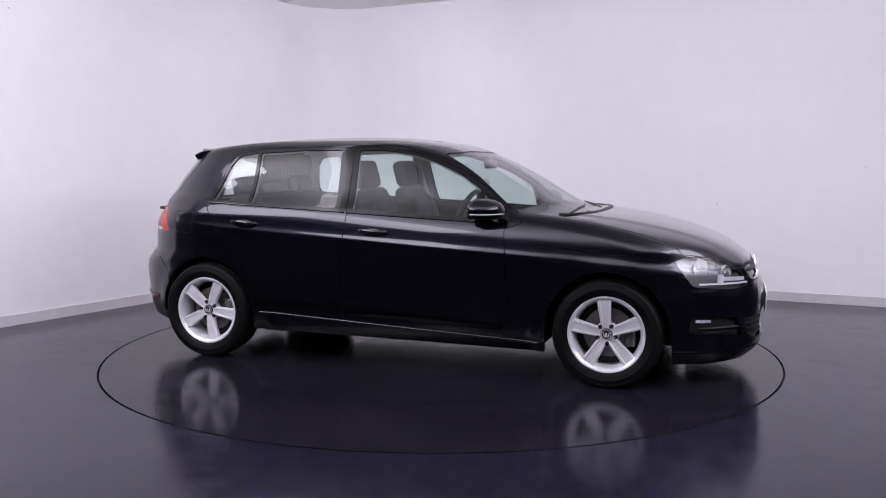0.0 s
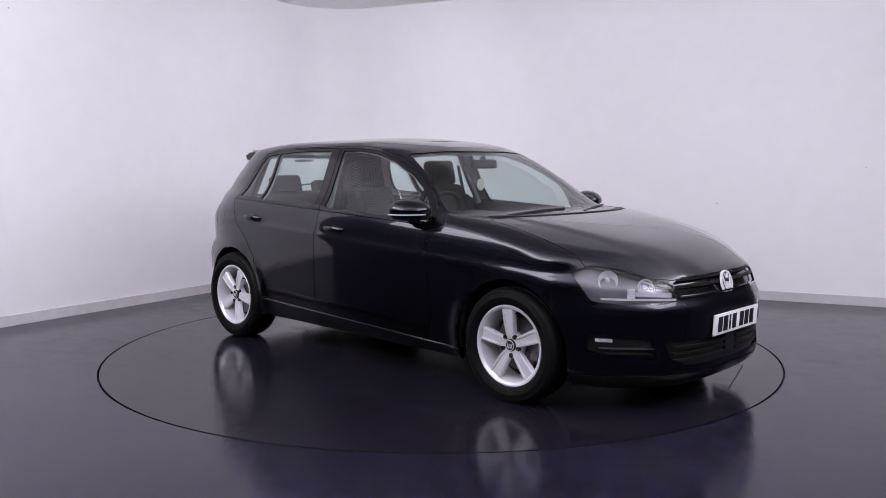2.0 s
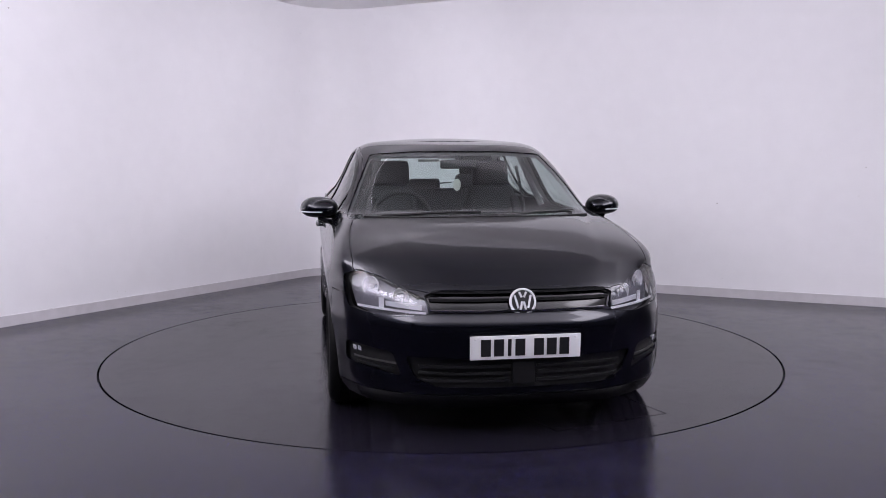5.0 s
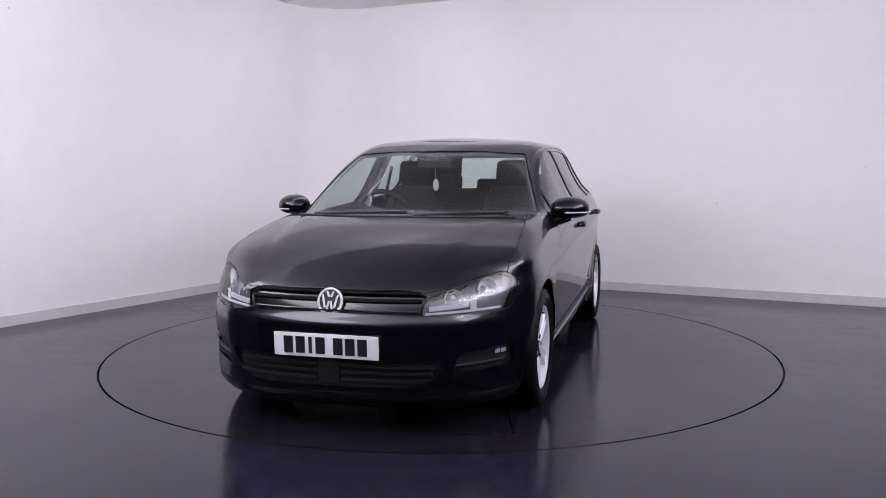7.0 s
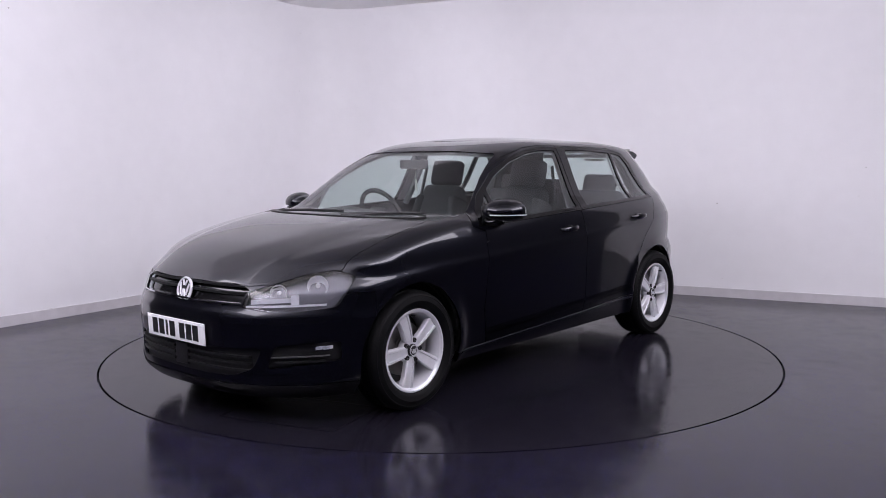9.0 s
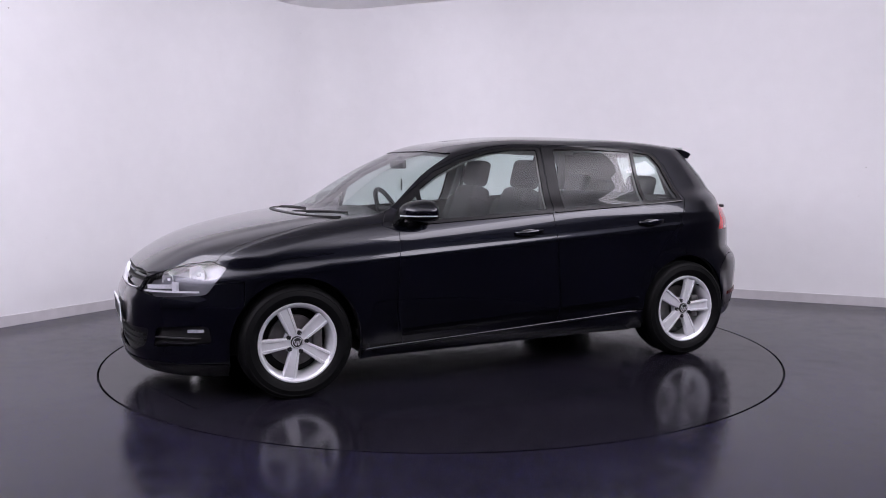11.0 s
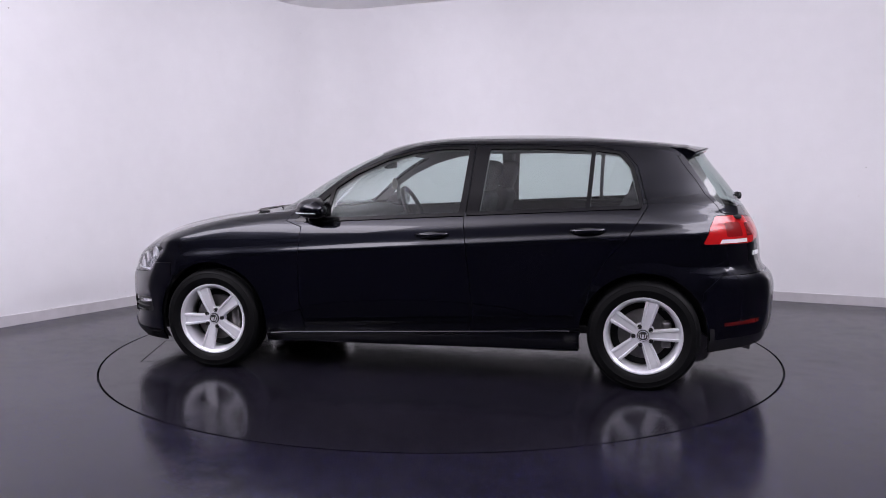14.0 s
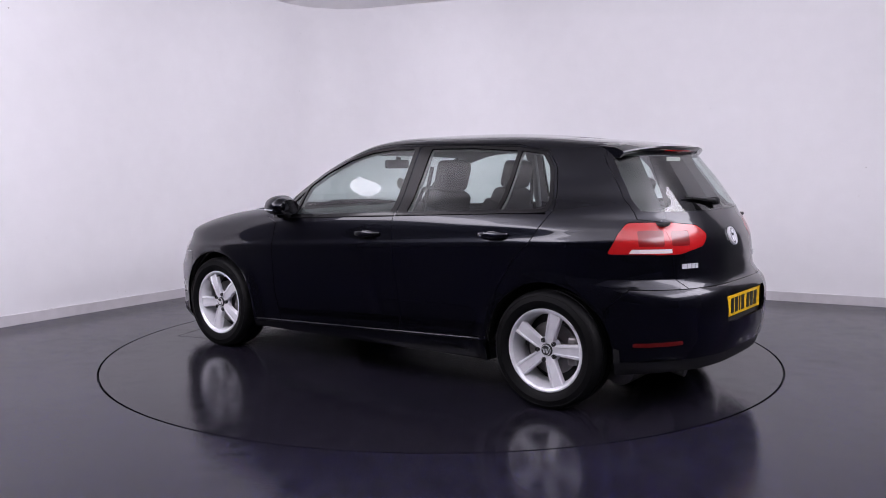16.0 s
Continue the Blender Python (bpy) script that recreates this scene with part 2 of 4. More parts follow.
def curve(pairs, smooth=True):
    """A smooth curve through pairs (a, value)."""
    xs, ys = np.array([p[0] for p in pairs], float), np.array([p[1] for p in pairs], float)
    d = np.diff(ys) / np.diff(xs)
    m = np.concatenate([[d[0]], (d[1:] + d[:-1]) / 2, [d[-1]]])
    for i in range(len(d)):  # keeps it from swinging over
        if d[i] == 0:
            m[i] = m[i + 1] = 0
        else:
            k = max(1e-9, np.hypot(m[i] / d[i], m[i + 1] / d[i]))
            if k > 3:
                m[i] *= 3 / k
                m[i + 1] *= 3 / k

    def at(a):
        a = min(max(a, xs[0]), xs[-1])
        i = min(int(np.searchsorted(xs, a, "right")) - 1, len(xs) - 2)
        h = xs[i + 1] - xs[i]
        t = (a - xs[i]) / h
        return float(ys[i] * (1 + 2 * t) * (1 - t) ** 2 + ys[i + 1] * t * t * (3 - 2 * t) + h * t * (1 - t) * (m[i] * (1 - t) - m[i + 1] * t))

    return at


NOSE = curve([(0.15, 2.10), (0.19, 2.145), (0.23, 2.165), (0.30, 2.16), (0.41, 2.17), (0.49, 2.172), (0.55, 2.166), (0.585, 2.148), (0.63, 2.132), (0.69, 2.10), (0.715, 2.072), (0.76, 2.00), (0.81, 1.905),
              (0.86, 1.775), (0.905, 1.605), (0.945, 1.405), (0.975, 1.20), (0.995, 1.06), (1.05, 0.93), (1.15, 0.765), (1.26, 0.565), (1.36, 0.34), (1.385, 0.27), (1.40, 0.215), (1.42, 0.11), (1.43, 0.04)])
TAIL = curve([(0.15, -1.95), (0.22, -2.03), (0.29, -2.06), (0.37, -2.08), (0.45, -2.085), (0.53, -2.090), (0.59, -2.084), (0.635, -2.062), (0.665, -2.027), (0.70, -2.012), (0.80, -2.0),
              (0.88, -1.985), (0.96, -1.945), (1.07, -1.87), (1.15, -1.81), (1.30, -1.69), (1.345, -1.66), (1.36, -1.65), (1.375, -1.62), (1.39, -1.55), (1.405, -1.43), (1.42, -1.27), (1.43, -1.12)])
MID_F = curve([(0.15, 1.0), (0.7, 1.0), (0.8, 0.82), (0.9, 0.55), (0.97, 0.40), (1.1, 0.25), (1.36, -0.1), (1.43, -0.3)])
MID_R = curve([(0.15, -1.05), (0.9, -1.0), (1.1, -0.95), (1.43, -0.75)])
WIDE = curve([(0.15, 0.79), (0.20, 0.822), (0.26, 0.841), (0.32, 0.851), (0.42, 0.860), (0.55, 0.872), (0.70, 0.885), (0.785, 0.891), (0.80, 0.890), (0.825, 0.883), (0.90, 0.869),
              (0.95, 0.854), (1.0, 0.829), (1.03, 0.806), (1.20, 0.722), (1.32, 0.664), (1.36, 0.641), (1.385, 0.622), (1.405, 0.597), (1.42, 0.562), (1.43, 0.52)])
TOP = curve([(-1.12, 1.432), (-1.0, 1.446), (-0.85, 1.456), (-0.56, 1.464), (-0.25, 1.460), (-0.08, 1.449), (0.04, 1.432)])


def side(x, z):
    """Half the car's width at that place of its side."""
    rise = 0.06 * x * (0.0 if z < 0.3 else min(1.0, (z - 0.3) / 0.35))  # lines climb towards the tail
    if z > 1.0:
        rise *= max(0.0, 1 - (z - 1.0) / 0.2)
    w = WIDE(min(1.43, max(0.15, z + rise)))
    if z > 0.95:
        w *= 1 - 0.045 * min(1.0, (z - 0.95) / 0.15) * max(0.0, (-x - 0.1) / 1.3) ** 1.5
    w *= 1 - 0.010 * (x / 1.3) ** 2
    for wx in (WHEEL_F, WHEEL_R):
        r = math.hypot(x - wx, z - 0.31)
        w += (0.007 + 0.018 * min(1.0, max(0.0, (0.62 - z) / 0.25))) * math.exp(-(((r - 0.37) / 0.05) ** 2)) * min(1, max(0, (0.80 - z) / 0.1))
    return w


def step(a, lo, hi):
    u = min(1.0, max(0.0, (a - lo) / (hi - lo)))
    return u * u * (3 - 2 * u)


def front_plan(y, z):
    """The nose and bonnet before their edges are rounded: the middle's profile, swept back towards the sides."""
    return NOSE(z) - 0.37 * (abs(y) / 0.8) ** 3.2 * (1 - 0.33 * step(z, 0.70, 0.84))


def front_depth(x, y, z):
    """How deep a place lies under the front of the body; the shoulders are rounded where flank and bonnet meet."""
    tilt = (NOSE(z + 0.01) - NOSE(z - 0.01)) / 0.02
    a, b = (front_plan(y, z) - x) / math.sqrt(1 + tilt * tilt), side(x, z) - abs(y)
    r = 0.11 - 0.045 * step(z, 0.62, 0.80)
    return r - math.hypot(r - a, r - b) if a < r and b < r else min(a, b)


def front_point(x, y, z, cx):
    """The place on the front of the body on the level line from the axis point cx through (x, y)."""
    lo, hi = 0.3, 1.5
    for _ in range(22):
        k = (lo + hi) / 2
        if front_depth(cx + (x - cx) * k, y * k, z) > 0:
            lo = k
        else:
            hi = k
    return cx + (x - cx) * lo, y * lo


def half_shell():
    """The left half of the body as level loops from the middle of the nose round to the middle of the tail, and the roof."""
    zs = [0.15 + 0.0175 * i for i in range(31)] + [0.70 + 0.009 * i for i in range(33)] + [1.0 + 0.018 * i for i in range(20)] + [1.36, 1.372, 1.385, 1.393, 1.40, 1.408, 1.415, 1.42, 1.426, 1.43]
    zs = sorted(set(round(z, 4) for z in zs))
    nf, ns, nr = 40, 74, 34
    bm = bmesh.new()
    rows = []
    for z in zs:
        f, t, cf, cr = NOSE(z), TAIL(z), MID_F(z), MID_R(z)
        n_f = 3.0 + 0.9 * min(1.0, max(0.0, (z - 0.68) / 0.08)) - 0.7 * min(1.0, max(0.0, (z - 0.93) / 0.08))
        n_r = 3.2 if z < 0.7 else 3.0 if z < 1.0 else 3.0 + 1.2 * min(1, (z - 1.0) / 0.2)
        row = []
        for i in range(nf):
            p = math.pi / 2 * (1 - i / nf)
            x = cf + (f - cf) * math.sin(p) ** (2 / n_f)
            y = side(x, z) * max(0.0, math.cos(p)) ** (2 / n_f)
            if z < 1.0:
                u = step(z, 0.968, 1.0)
                fx, fy = front_point(x, y, z, cf)
                x, y = fx * (1 - u) + x * u, fy * (1 - u) + y * u
            row.append((x, y, z))
        for i in range(ns):
            x = cf + (cr - cf) * i / ns
            row.append((x, side(x, z), z))
        for i in range(nr + 1):
            p = math.pi / 2 * i / nr
            x = cr + (t - cr) * math.sin(p) ** (2 / n_r)
            row.append((x, side(x, z) * max(0.0, math.cos(p)) ** (2 / n_r), z))
        row[0], row[-1] = (row[0][0], 0, z), (row[-1][0], 0, z)
        rows.append([bm.verts.new(p) for p in row])
    edge = [v.co.copy() for v in rows[-1]]
    for k in range(1, 13):
        s = k / 12
        rows.append([bm.verts.new((p.x, p.y * (1 - s), p.z + (TOP(p.x) - p.z) * (1 - (1 - s) ** 2.0) * (1 if 0 < i < len(edge) - 1 else 0))) for i, p in enumerate(edge)])
    for a, b in zip(rows, rows[1:]):
        for i in range(len(a) - 1):
            bm.faces.new((a[i], a[i + 1], b[i + 1], b[i]))
    for v in bm.verts:  # the bonnet's raised middle
        if v.co.z > 0.70 and 1.0 < v.co.x < 2.1:
            edge_y = 0.60 - 0.20 * ((v.co.x - 1.0) / 1.1) ** 1.5
            u = min(1.0, max(0.0, 0.5 - (v.co.y - edge_y) / 0.07))
            v.co.z += 0.006 * u * u * (3 - 2 * u) * min(1, (v.co.x - 1.0) / 0.15) * min(1, max(0, (2.1 - v.co.x) / 0.12))
    bmesh.ops.remove_doubles(bm, verts=bm.verts, dist=0.0006)
    return bm


def inside(p, poly):
    hit = False
    for (x0, y0), (x1, y1) in zip(poly, poly[1:] + poly[:1]):
        if (y0 > p[1]) != (y1 > p[1]) and p[0] < x0 + (p[1] - y0) * (x1 - x0) / (y1 - y0):
            hit = not hit
    return hit


def rounded(poly, r=0.03, n=4):
    """A polygon with rounded corners."""
    out = []
    for i, p in enumerate(poly):
        p, a, b = Vector(p), Vector(poly[i - 1]), Vector(poly[(i + 1) % len(poly)])
        da, db = min(r, (a - p).length * 0.45), min(r, (b - p).length * 0.45)
        s, e = p + (a - p).normalized() * da, p + (b - p).normalized() * db
        for k in range(n + 1):
            t = k / n
            out.append(tuple((1 - t) ** 2 * s + 2 * t * (1 - t) * p + t * t * e))
    return out


SIDE, FRONT, UP = (Vector((1, 0, 0)), Vector((0, 0, 1))), (Vector((0, 1, 0)), Vector((0, 0, 1))), (Vector((1, 0, 0)), Vector((0, 1, 0)))
SLANT_F = (Vector((-1, 1, 0)).normalized(), Vector((0, 0, 1)))
SLANT_R = (Vector((1, 1, 0)).normalized(), Vector((0, 0, 1)))


def cut(bm, layer, tag, poly, axes, where, only=None):
    """Cuts the outline of poly, seen along axes, into the shell and tags the faces within."""
    a, b = axes
    d = a.cross(b)
    lo = [min(p[i] for p in poly) - 0.03 for i in (0, 1)]
    hi = [max(p[i] for p in poly) + 0.03 for i in (0, 1)]

    def near(f):
        c = f.calc_center_median()
        return where(c) and lo[0] - 0.05 < c.dot(a) < hi[0] + 0.05 and lo[1] - 0.05 < c.dot(b) < hi[1] + 0.05

    for (x0, y0), (x1, y1) in zip(poly, poly[1:] + poly[:1]):
        p, q = a * x0 + b * y0, a * x1 + b * y1
        if (q - p).length < 1e-5:
            continue
        mid, reach = (p + q) / 2, (q - p).length / 2 + 0.06
        fs = [f for f in bm.faces if near(f) and abs((f.calc_center_median() - mid).dot((q - p).normalized())) < reach
              and abs((f.calc_center_median() - mid).dot(d.cross(q - p).normalized())) < 0.09]
        geom = list({v for f in fs for v in f.verts}) + list({e for f in fs for e in f.edges}) + fs
        bmesh.ops.bisect_plane(bm, geom=geom, dist=0.0008, plane_co=p, plane_no=d.cross(q - p).normalized())
    for f in bm.faces:
        c = f.calc_center_median()
        if where(c) and inside((c.dot(a), c.dot(b)), poly) and (only is None or f[layer] in only):
            f[layer] = tag


def arch(wx, r):
    return [(wx + r * math.cos(2 * math.pi * i / 40), 0.312 + r * math.sin(2 * math.pi * i / 40)) for i in range(40)]


BODY, WELL, FDOOR, RDOOR, FTRIM, RTRIM, FGLASS, RGLASS, QGLASS, CORNERGLASS, HOOD, SCREEN, HATCH, REARGLASS, HEADLAMP, TAILLAMP, GRILLE, LOWGRILLE, FOGBAY, FBUMPER, RBUMPER, SILL, LIP, HATCHLAMP, WHITESTRIP, VALANCE, PLATEBAY, OUTERBLOCK, INNERBLOCK = range(29)


def cut_shell():
    bm = half_shell()
    layer = bm.faces.layers.int.new("panel")
    flank = lambda c: c.y > 0.35 and c.x < 1.5
    nose = lambda c: c.x > 1.3
    tail = lambda c: c.x < -1.3
    # bumpers, sill and doors
    cut(bm, layer, FBUMPER, [(1.62, 0.10), (2.4, 0.10), (2.4, 0.60), (1.98, 0.60), (1.86, 0.645), (1.60, 0.66)], SIDE, nose)
    cut(bm, layer, RBUMPER, [(-1.60, 0.10), (-1.64, 0.56), (-1.74, 0.655), (-2.4, 0.655), (-2.4, 0.10)], SIDE, tail)
    cut(bm, layer, SILL, [(1.1, 0.10), (1.1, 0.235), (-1.1, 0.335), (-1.1, 0.10)], SIDE, lambda c: c.y > 0.35 and abs(c.x) < 1.2)
    cut(bm, layer, FDOOR, [(0.72, 0.90), (0.73, 0.76), (0.74, 0.45), (0.70, 0.255), (-0.32, 0.30), (-0.345, 0.40), (-0.285, 0.98), (-0.32, 1.395), (-0.1, 1.395), (0.05, 1.378), (0.25, 1.325), (0.45, 1.24), (0.65, 1.11), (0.78, 0.99), (0.82, 0.935)], SIDE, flank)
    cut(bm, layer, RDOOR, [(-0.32, 0.30), (-0.345, 0.40), (-0.285, 0.98), (-0.32, 1.395), (-1.0, 1.385), (-1.20, 1.345), (-1.27, 1.26), (-1.33, 1.04), (-1.22, 0.86), (-1.12, 0.76), (-1.03, 0.62), (-0.96, 0.345)], SIDE, flank)
    # side windows with their black surrounds
    cut(bm, layer, FTRIM, rounded([(0.77, 0.928), (-0.295, 0.982), (-0.315, 1.38), (-0.12, 1.38), (0.05, 1.36), (0.24, 1.31), (0.43, 1.23), (0.62, 1.10)], 0.02), SIDE, flank)
    cut(bm, layer, RTRIM, rounded([(-0.30, 0.985), (-1.30, 1.032), (-1.30, 1.075), (-1.245, 1.27), (-1.18, 1.345), (-1.0, 1.372), (-0.7, 1.382), (-0.325, 1.382)], 0.02), SIDE, flank)
    cut(bm, layer, FGLASS, rounded([(0.555, 0.957), (-0.255, 0.998), (-0.285, 1.365), (-0.12, 1.365), (0.05, 1.345), (0.23, 1.298), (0.41, 1.218), (0.54, 1.132)], 0.015), SIDE, flank)
    cut(bm, layer, CORNERGLASS, rounded([(0.72, 0.95), (0.58, 0.957), (0.57, 1.10)], 0.012), SIDE, flank)
    cut(bm, layer, RGLASS, rounded([(-0.375, 1.003), (-0.985, 1.033), (-1.005, 1.352), (-0.7, 1.367), (-0.41, 1.367)], 0.015), SIDE, flank)
    cut(bm, layer, QGLASS, rounded([(-1.01, 1.035), (-1.277, 1.048), (-1.277, 1.08), (-1.225, 1.262), (-1.165, 1.333), (-1.03, 1.352)], 0.015), SIDE, flank)
    # bonnet, windscreen, tailgate
    cut(bm, layer, HOOD, [(1.075, -0.1), (1.06, 0.3), (1.02, 0.62), (1.04, 0.685), (1.10, 0.725), (1.3, 0.752), (1.55, 0.765), (1.72, 0.76), (1.86, 0.69), (1.97, 0.57), (2.045, 0.44), (2.075, 0.3), (2.095, 0.15), (2.10, -0.1)], UP, lambda c: c.z > 0.66 and c.x > 0.9)
    cut(bm, layer, SCREEN, rounded([(-0.3, 0.995), (0.3, 0.99), (0.752, 0.968), (0.662, 1.16), (0.566, 1.342), (0.3, 1.358), (-0.3, 1.36)], 0.02), FRONT, lambda c: c.x > 0.2 and c.z > 0.93)
    cut(bm, layer, HATCH, [(-0.2, 0.655), (0.535, 0.655), (0.57, 0.70), (0.578, 0.82), (0.578, 0.987), (0.66, 1.0), (0.655, 1.05), (0.605, 1.20), (0.55, 1.355), (-0.2, 1.365)], FRONT, lambda c: c.x < -1.5)
    cut(bm, layer, REARGLASS, rounded([(-0.3, 1.03), (0.3, 1.032), (0.635, 1.04), (0.585, 1.20), (0.53, 1.335), (-0.3, 1.34)], 0.03), FRONT, lambda c: c.x < -1.4)
    # lamps
    s = math.sqrt(0.5)
    head = [(1.685, 0.815, 0.735), (1.75, 0.745, 0.768), (1.86, 0.65, 0.748), (1.96, 0.54, 0.705), (2.045, 0.435, 0.664), (2.075, 0.42, 0.592), (1.99, 0.553, 0.574), (1.88, 0.675, 0.582), (1.77, 0.775, 0.598)]
    cut(bm, layer, HEADLAMP, rounded([((-x + y) * s, z) for x, y, z in head], 0.02), SLANT_F, lambda c: c.x > 1.4 and c.y > 0.2)
    rear = [(-1.645, 0.81, 0.83), (-1.70, 0.785, 0.93), (-1.75, 0.76, 0.985), (-1.90, 0.62, 0.985), (-1.98, 0.42, 0.965), (-1.99, 0.335, 0.915), (-2.0, 0.40, 0.86), (-1.95, 0.58, 0.825)]
    cut(bm, layer, TAILLAMP, rounded([((x + y) * s, z) for x, y, z in rear], 0.02), SLANT_R, lambda c: c.x < -1.4 and c.y > 0.2)
    cut(bm, layer, HATCHLAMP, [(0.1, 0.7), (0.578, 0.7), (0.578, 1.05), (0.1, 1.05)], FRONT, lambda c: c.x < -1.4, (TAILLAMP,))
    cut(bm, layer, WHITESTRIP, [(-0.695, 0.833), (-0.935, 0.833), (-0.935, 0.855), (-0.71, 0.855)], SLANT_R, lambda c: c.x < -1.4 and c.y > 0.2, (TAILLAMP,))
    cut(bm, layer, OUTERBLOCK, rounded([(-0.745, 0.868), (-0.882, 0.868), (-0.882, 0.945), (-0.745, 0.945)], 0.012), SLANT_R, lambda c: c.x < -1.4 and c.y > 0.2, (TAILLAMP,))
    cut(bm, layer, INNERBLOCK, rounded([(-0.925, 0.868), (-1.035, 0.868), (-1.035, 0.940), (-0.925, 0.940)], 0.012), SLANT_R, lambda c: c.x < -1.4 and c.y > 0.2, (HATCHLAMP,))
    cut(bm, layer, VALANCE, [(-1.4, 0.10), (-1.4, 0.27), (-1.9, 0.30), (-2.4, 0.31), (-2.4, 0.10)], SIDE, lambda c: c.x < -1.6, (RBUMPER,))
    cut(bm, layer, PLATEBAY, rounded([(-0.2, 0.462), (0.285, 0.462), (0.30, 0.60), (-0.2, 0.61)], 0.02), FRONT, lambda c: c.x < -1.8)
    # grilles
    cut(bm, layer, GRILLE, [(-0.1, 0.605), (0.425, 0.605), (0.45, 0.675), (0.40, 0.695), (-0.1, 0.70)], FRONT, lambda c: c.x > 1.7, (BODY, FBUMPER, HOOD))
    cut(bm, layer, LOWGRILLE, rounded([(-0.2, 0.255), (0.40, 0.26), (0.50, 0.30), (0.545, 0.395), (-0.2, 0.385)], 0.02), FRONT, lambda c: c.x > 1.7)
    cut(bm, layer, FOGBAY, rounded([(0.56, 0.30), (0.80, 0.335), (0.80, 0.43), (0.60, 0.41)], 0.02), FRONT, lambda c: c.x > 1.6)
    cut(bm, layer, LIP, [(1.2, 0.10), (2.4, 0.10), (2.4, 0.222), (1.2, 0.222)], SIDE, lambda c: c.x > 1.5)
    # open underside
    cut(bm, layer, WELL, [(-1.5, 0.05), (-1.5, 0.20), (-1.9, 0.232), (-2.4, 0.255), (-2.4, 0.05)], SIDE, lambda c: c.x < -1.4)
    cut(bm, layer, WELL, [(1.05, 0.05), (1.05, 0.182), (-1.05, 0.212), (-1.05, 0.05)], SIDE, lambda c: abs(c.x) < 1.1 and c.y > 0.35)
    # wheel openings
    for wx, r in ((WHEEL_F, 0.360), (WHEEL_R, 0.358)):
        cut(bm, layer, WELL, arch(wx, r), SIDE, lambda c: c.y > 0.35 and c.z < 0.8)
        cut(bm, layer, WELL, [(wx - r, 0.1), (wx + r, 0.1), (wx + r, 0.312), (wx - r, 0.312)], SIDE, lambda c: c.y > 0.35 and c.z < 0.8)
    bmesh.ops.dissolve_degenerate(bm, dist=0.0006, edges=bm.edges)
    bm.normal_update()
    return bm, layer


def panel(shell, layer, tags, gap=0.0022, thick=0.012, sink=0.0):
    """One panel lifted out of the shell, with a shut line round it and turned-in edges."""
    bm = shell.copy()
    lay = bm.faces.layers.int["panel"]
    bmesh.ops.delete(bm, geom=[f for f in bm.faces if f[lay] not in tags], context="FACES")
    if not bm.faces:
        return bm
    bm.normal_update()
    move = {}
    rim = [e for e in bm.edges if e.is_boundary and not all(abs(v.co.y) < 1e-4 for v in e.verts)]
    for e in rim:
        f = e.link_faces[0]
        d = f.normal.cross(e.verts[1].co - e.verts[0].co)
        if d.dot(f.calc_center_median() - e.verts[0].co) < 0:
            d = -d
        for v in e.verts:
            move.setdefault(v, []).append(d.normalized())
    normals = {v: v.normal.copy() for v in bm.verts}
    for v in bm.verts:
        if sink:
            v.co -= normals[v] * sink
    for v, ds in move.items():
        d = sum(ds, Vector()).normalized() * gap
        if abs(v.co.y) < 1e-4:
            d.y = 0
        v.co += d
    if thick:
        out = bmesh.ops.extrude_edge_only(bm, edges=rim)
        new_verts = [g for g in out["geom"] if isinstance(g, bmesh.types.BMVert)]
        src = {}
        for v in new_verts:
            for e in v.link_edges:
                o = e.other_vert(v)
                if o in normals and (o.co - v.co).length < 1e-6:
                    src[v] = o
        for v, o in src.items():
            d = normals[o] * thick
            if abs(v.co.y) < 1e-4:
                d.y = 0
            v.co -= d
    return bm


CAR = new("car")
tagged(CAR, "black five-door hatchback with silver alloy wheels on the turntable", "car")


def whole(name, tags, mat, label="", parent=None, **kw):
    bm = panel(SHELL, LAYER, tags, **kw)
    return part(name, joined(bm, mirrored(bm)), mat, parent or CAR, label, angle=50)


def pair(name, tags, mat, label="", parents=None, **kw):
    bm = panel(SHELL, LAYER, tags, **kw)
    other = mirrored(bm)
    return [part(name, b, mat, (parents or (CAR, CAR))[i], label, angle=50) for i, b in enumerate((bm, other))]


SHELL, LAYER = cut_shell()
whole("body", (BODY,), PAINT, "glossy black painted body shell")
HOOD_PART = whole("hood", (HOOD,), PAINT)
FRONT_BUMPER = whole("front_bumper", (FBUMPER,), PAINT)
whole("front_lip", (LIP,), TRIM, "gloss black splitter", FRONT_BUMPER, sink=-0.003)
REAR_BUMPER = whole("rear_bumper", (RBUMPER,), PAINT)
whole("valance", (VALANCE,), PLASTIC, "matt black plastic", REAR_BUMPER, sink=0.004)
TAILGATE = whole("tailgate", (HATCH,), PAINT)
whole("plate_recess", (PLATEBAY,), PLASTIC, "", REAR_BUMPER, sink=0.036)
pair("sill", (SILL,), PAINT, sink=-0.003, thick=0.03)
FRONT_DOORS = pair("front_door", (FDOOR,), PAINT)
REAR_DOORS = pair("rear_door", (RDOOR,), PAINT)
pair("window_frame", (FTRIM,), TRIM, "", FRONT_DOORS, sink=0.001, gap=0.0005)
pair("window_frame", (RTRIM,), TRIM, "", REAR_DOORS, sink=0.001, gap=0.0005)
pair("side_window", (FGLASS,), GLASS, "green-tinted glass", FRONT_DOORS, sink=0.006, thick=0, gap=0)
pair("corner_window", (CORNERGLASS,), GLASS, "green-tinted glass", FRONT_DOORS, sink=0.006, thick=0, gap=0)
pair("side_window", (RGLASS,), GLASS, "green-tinted glass", REAR_DOORS, sink=0.006, thick=0, gap=0)
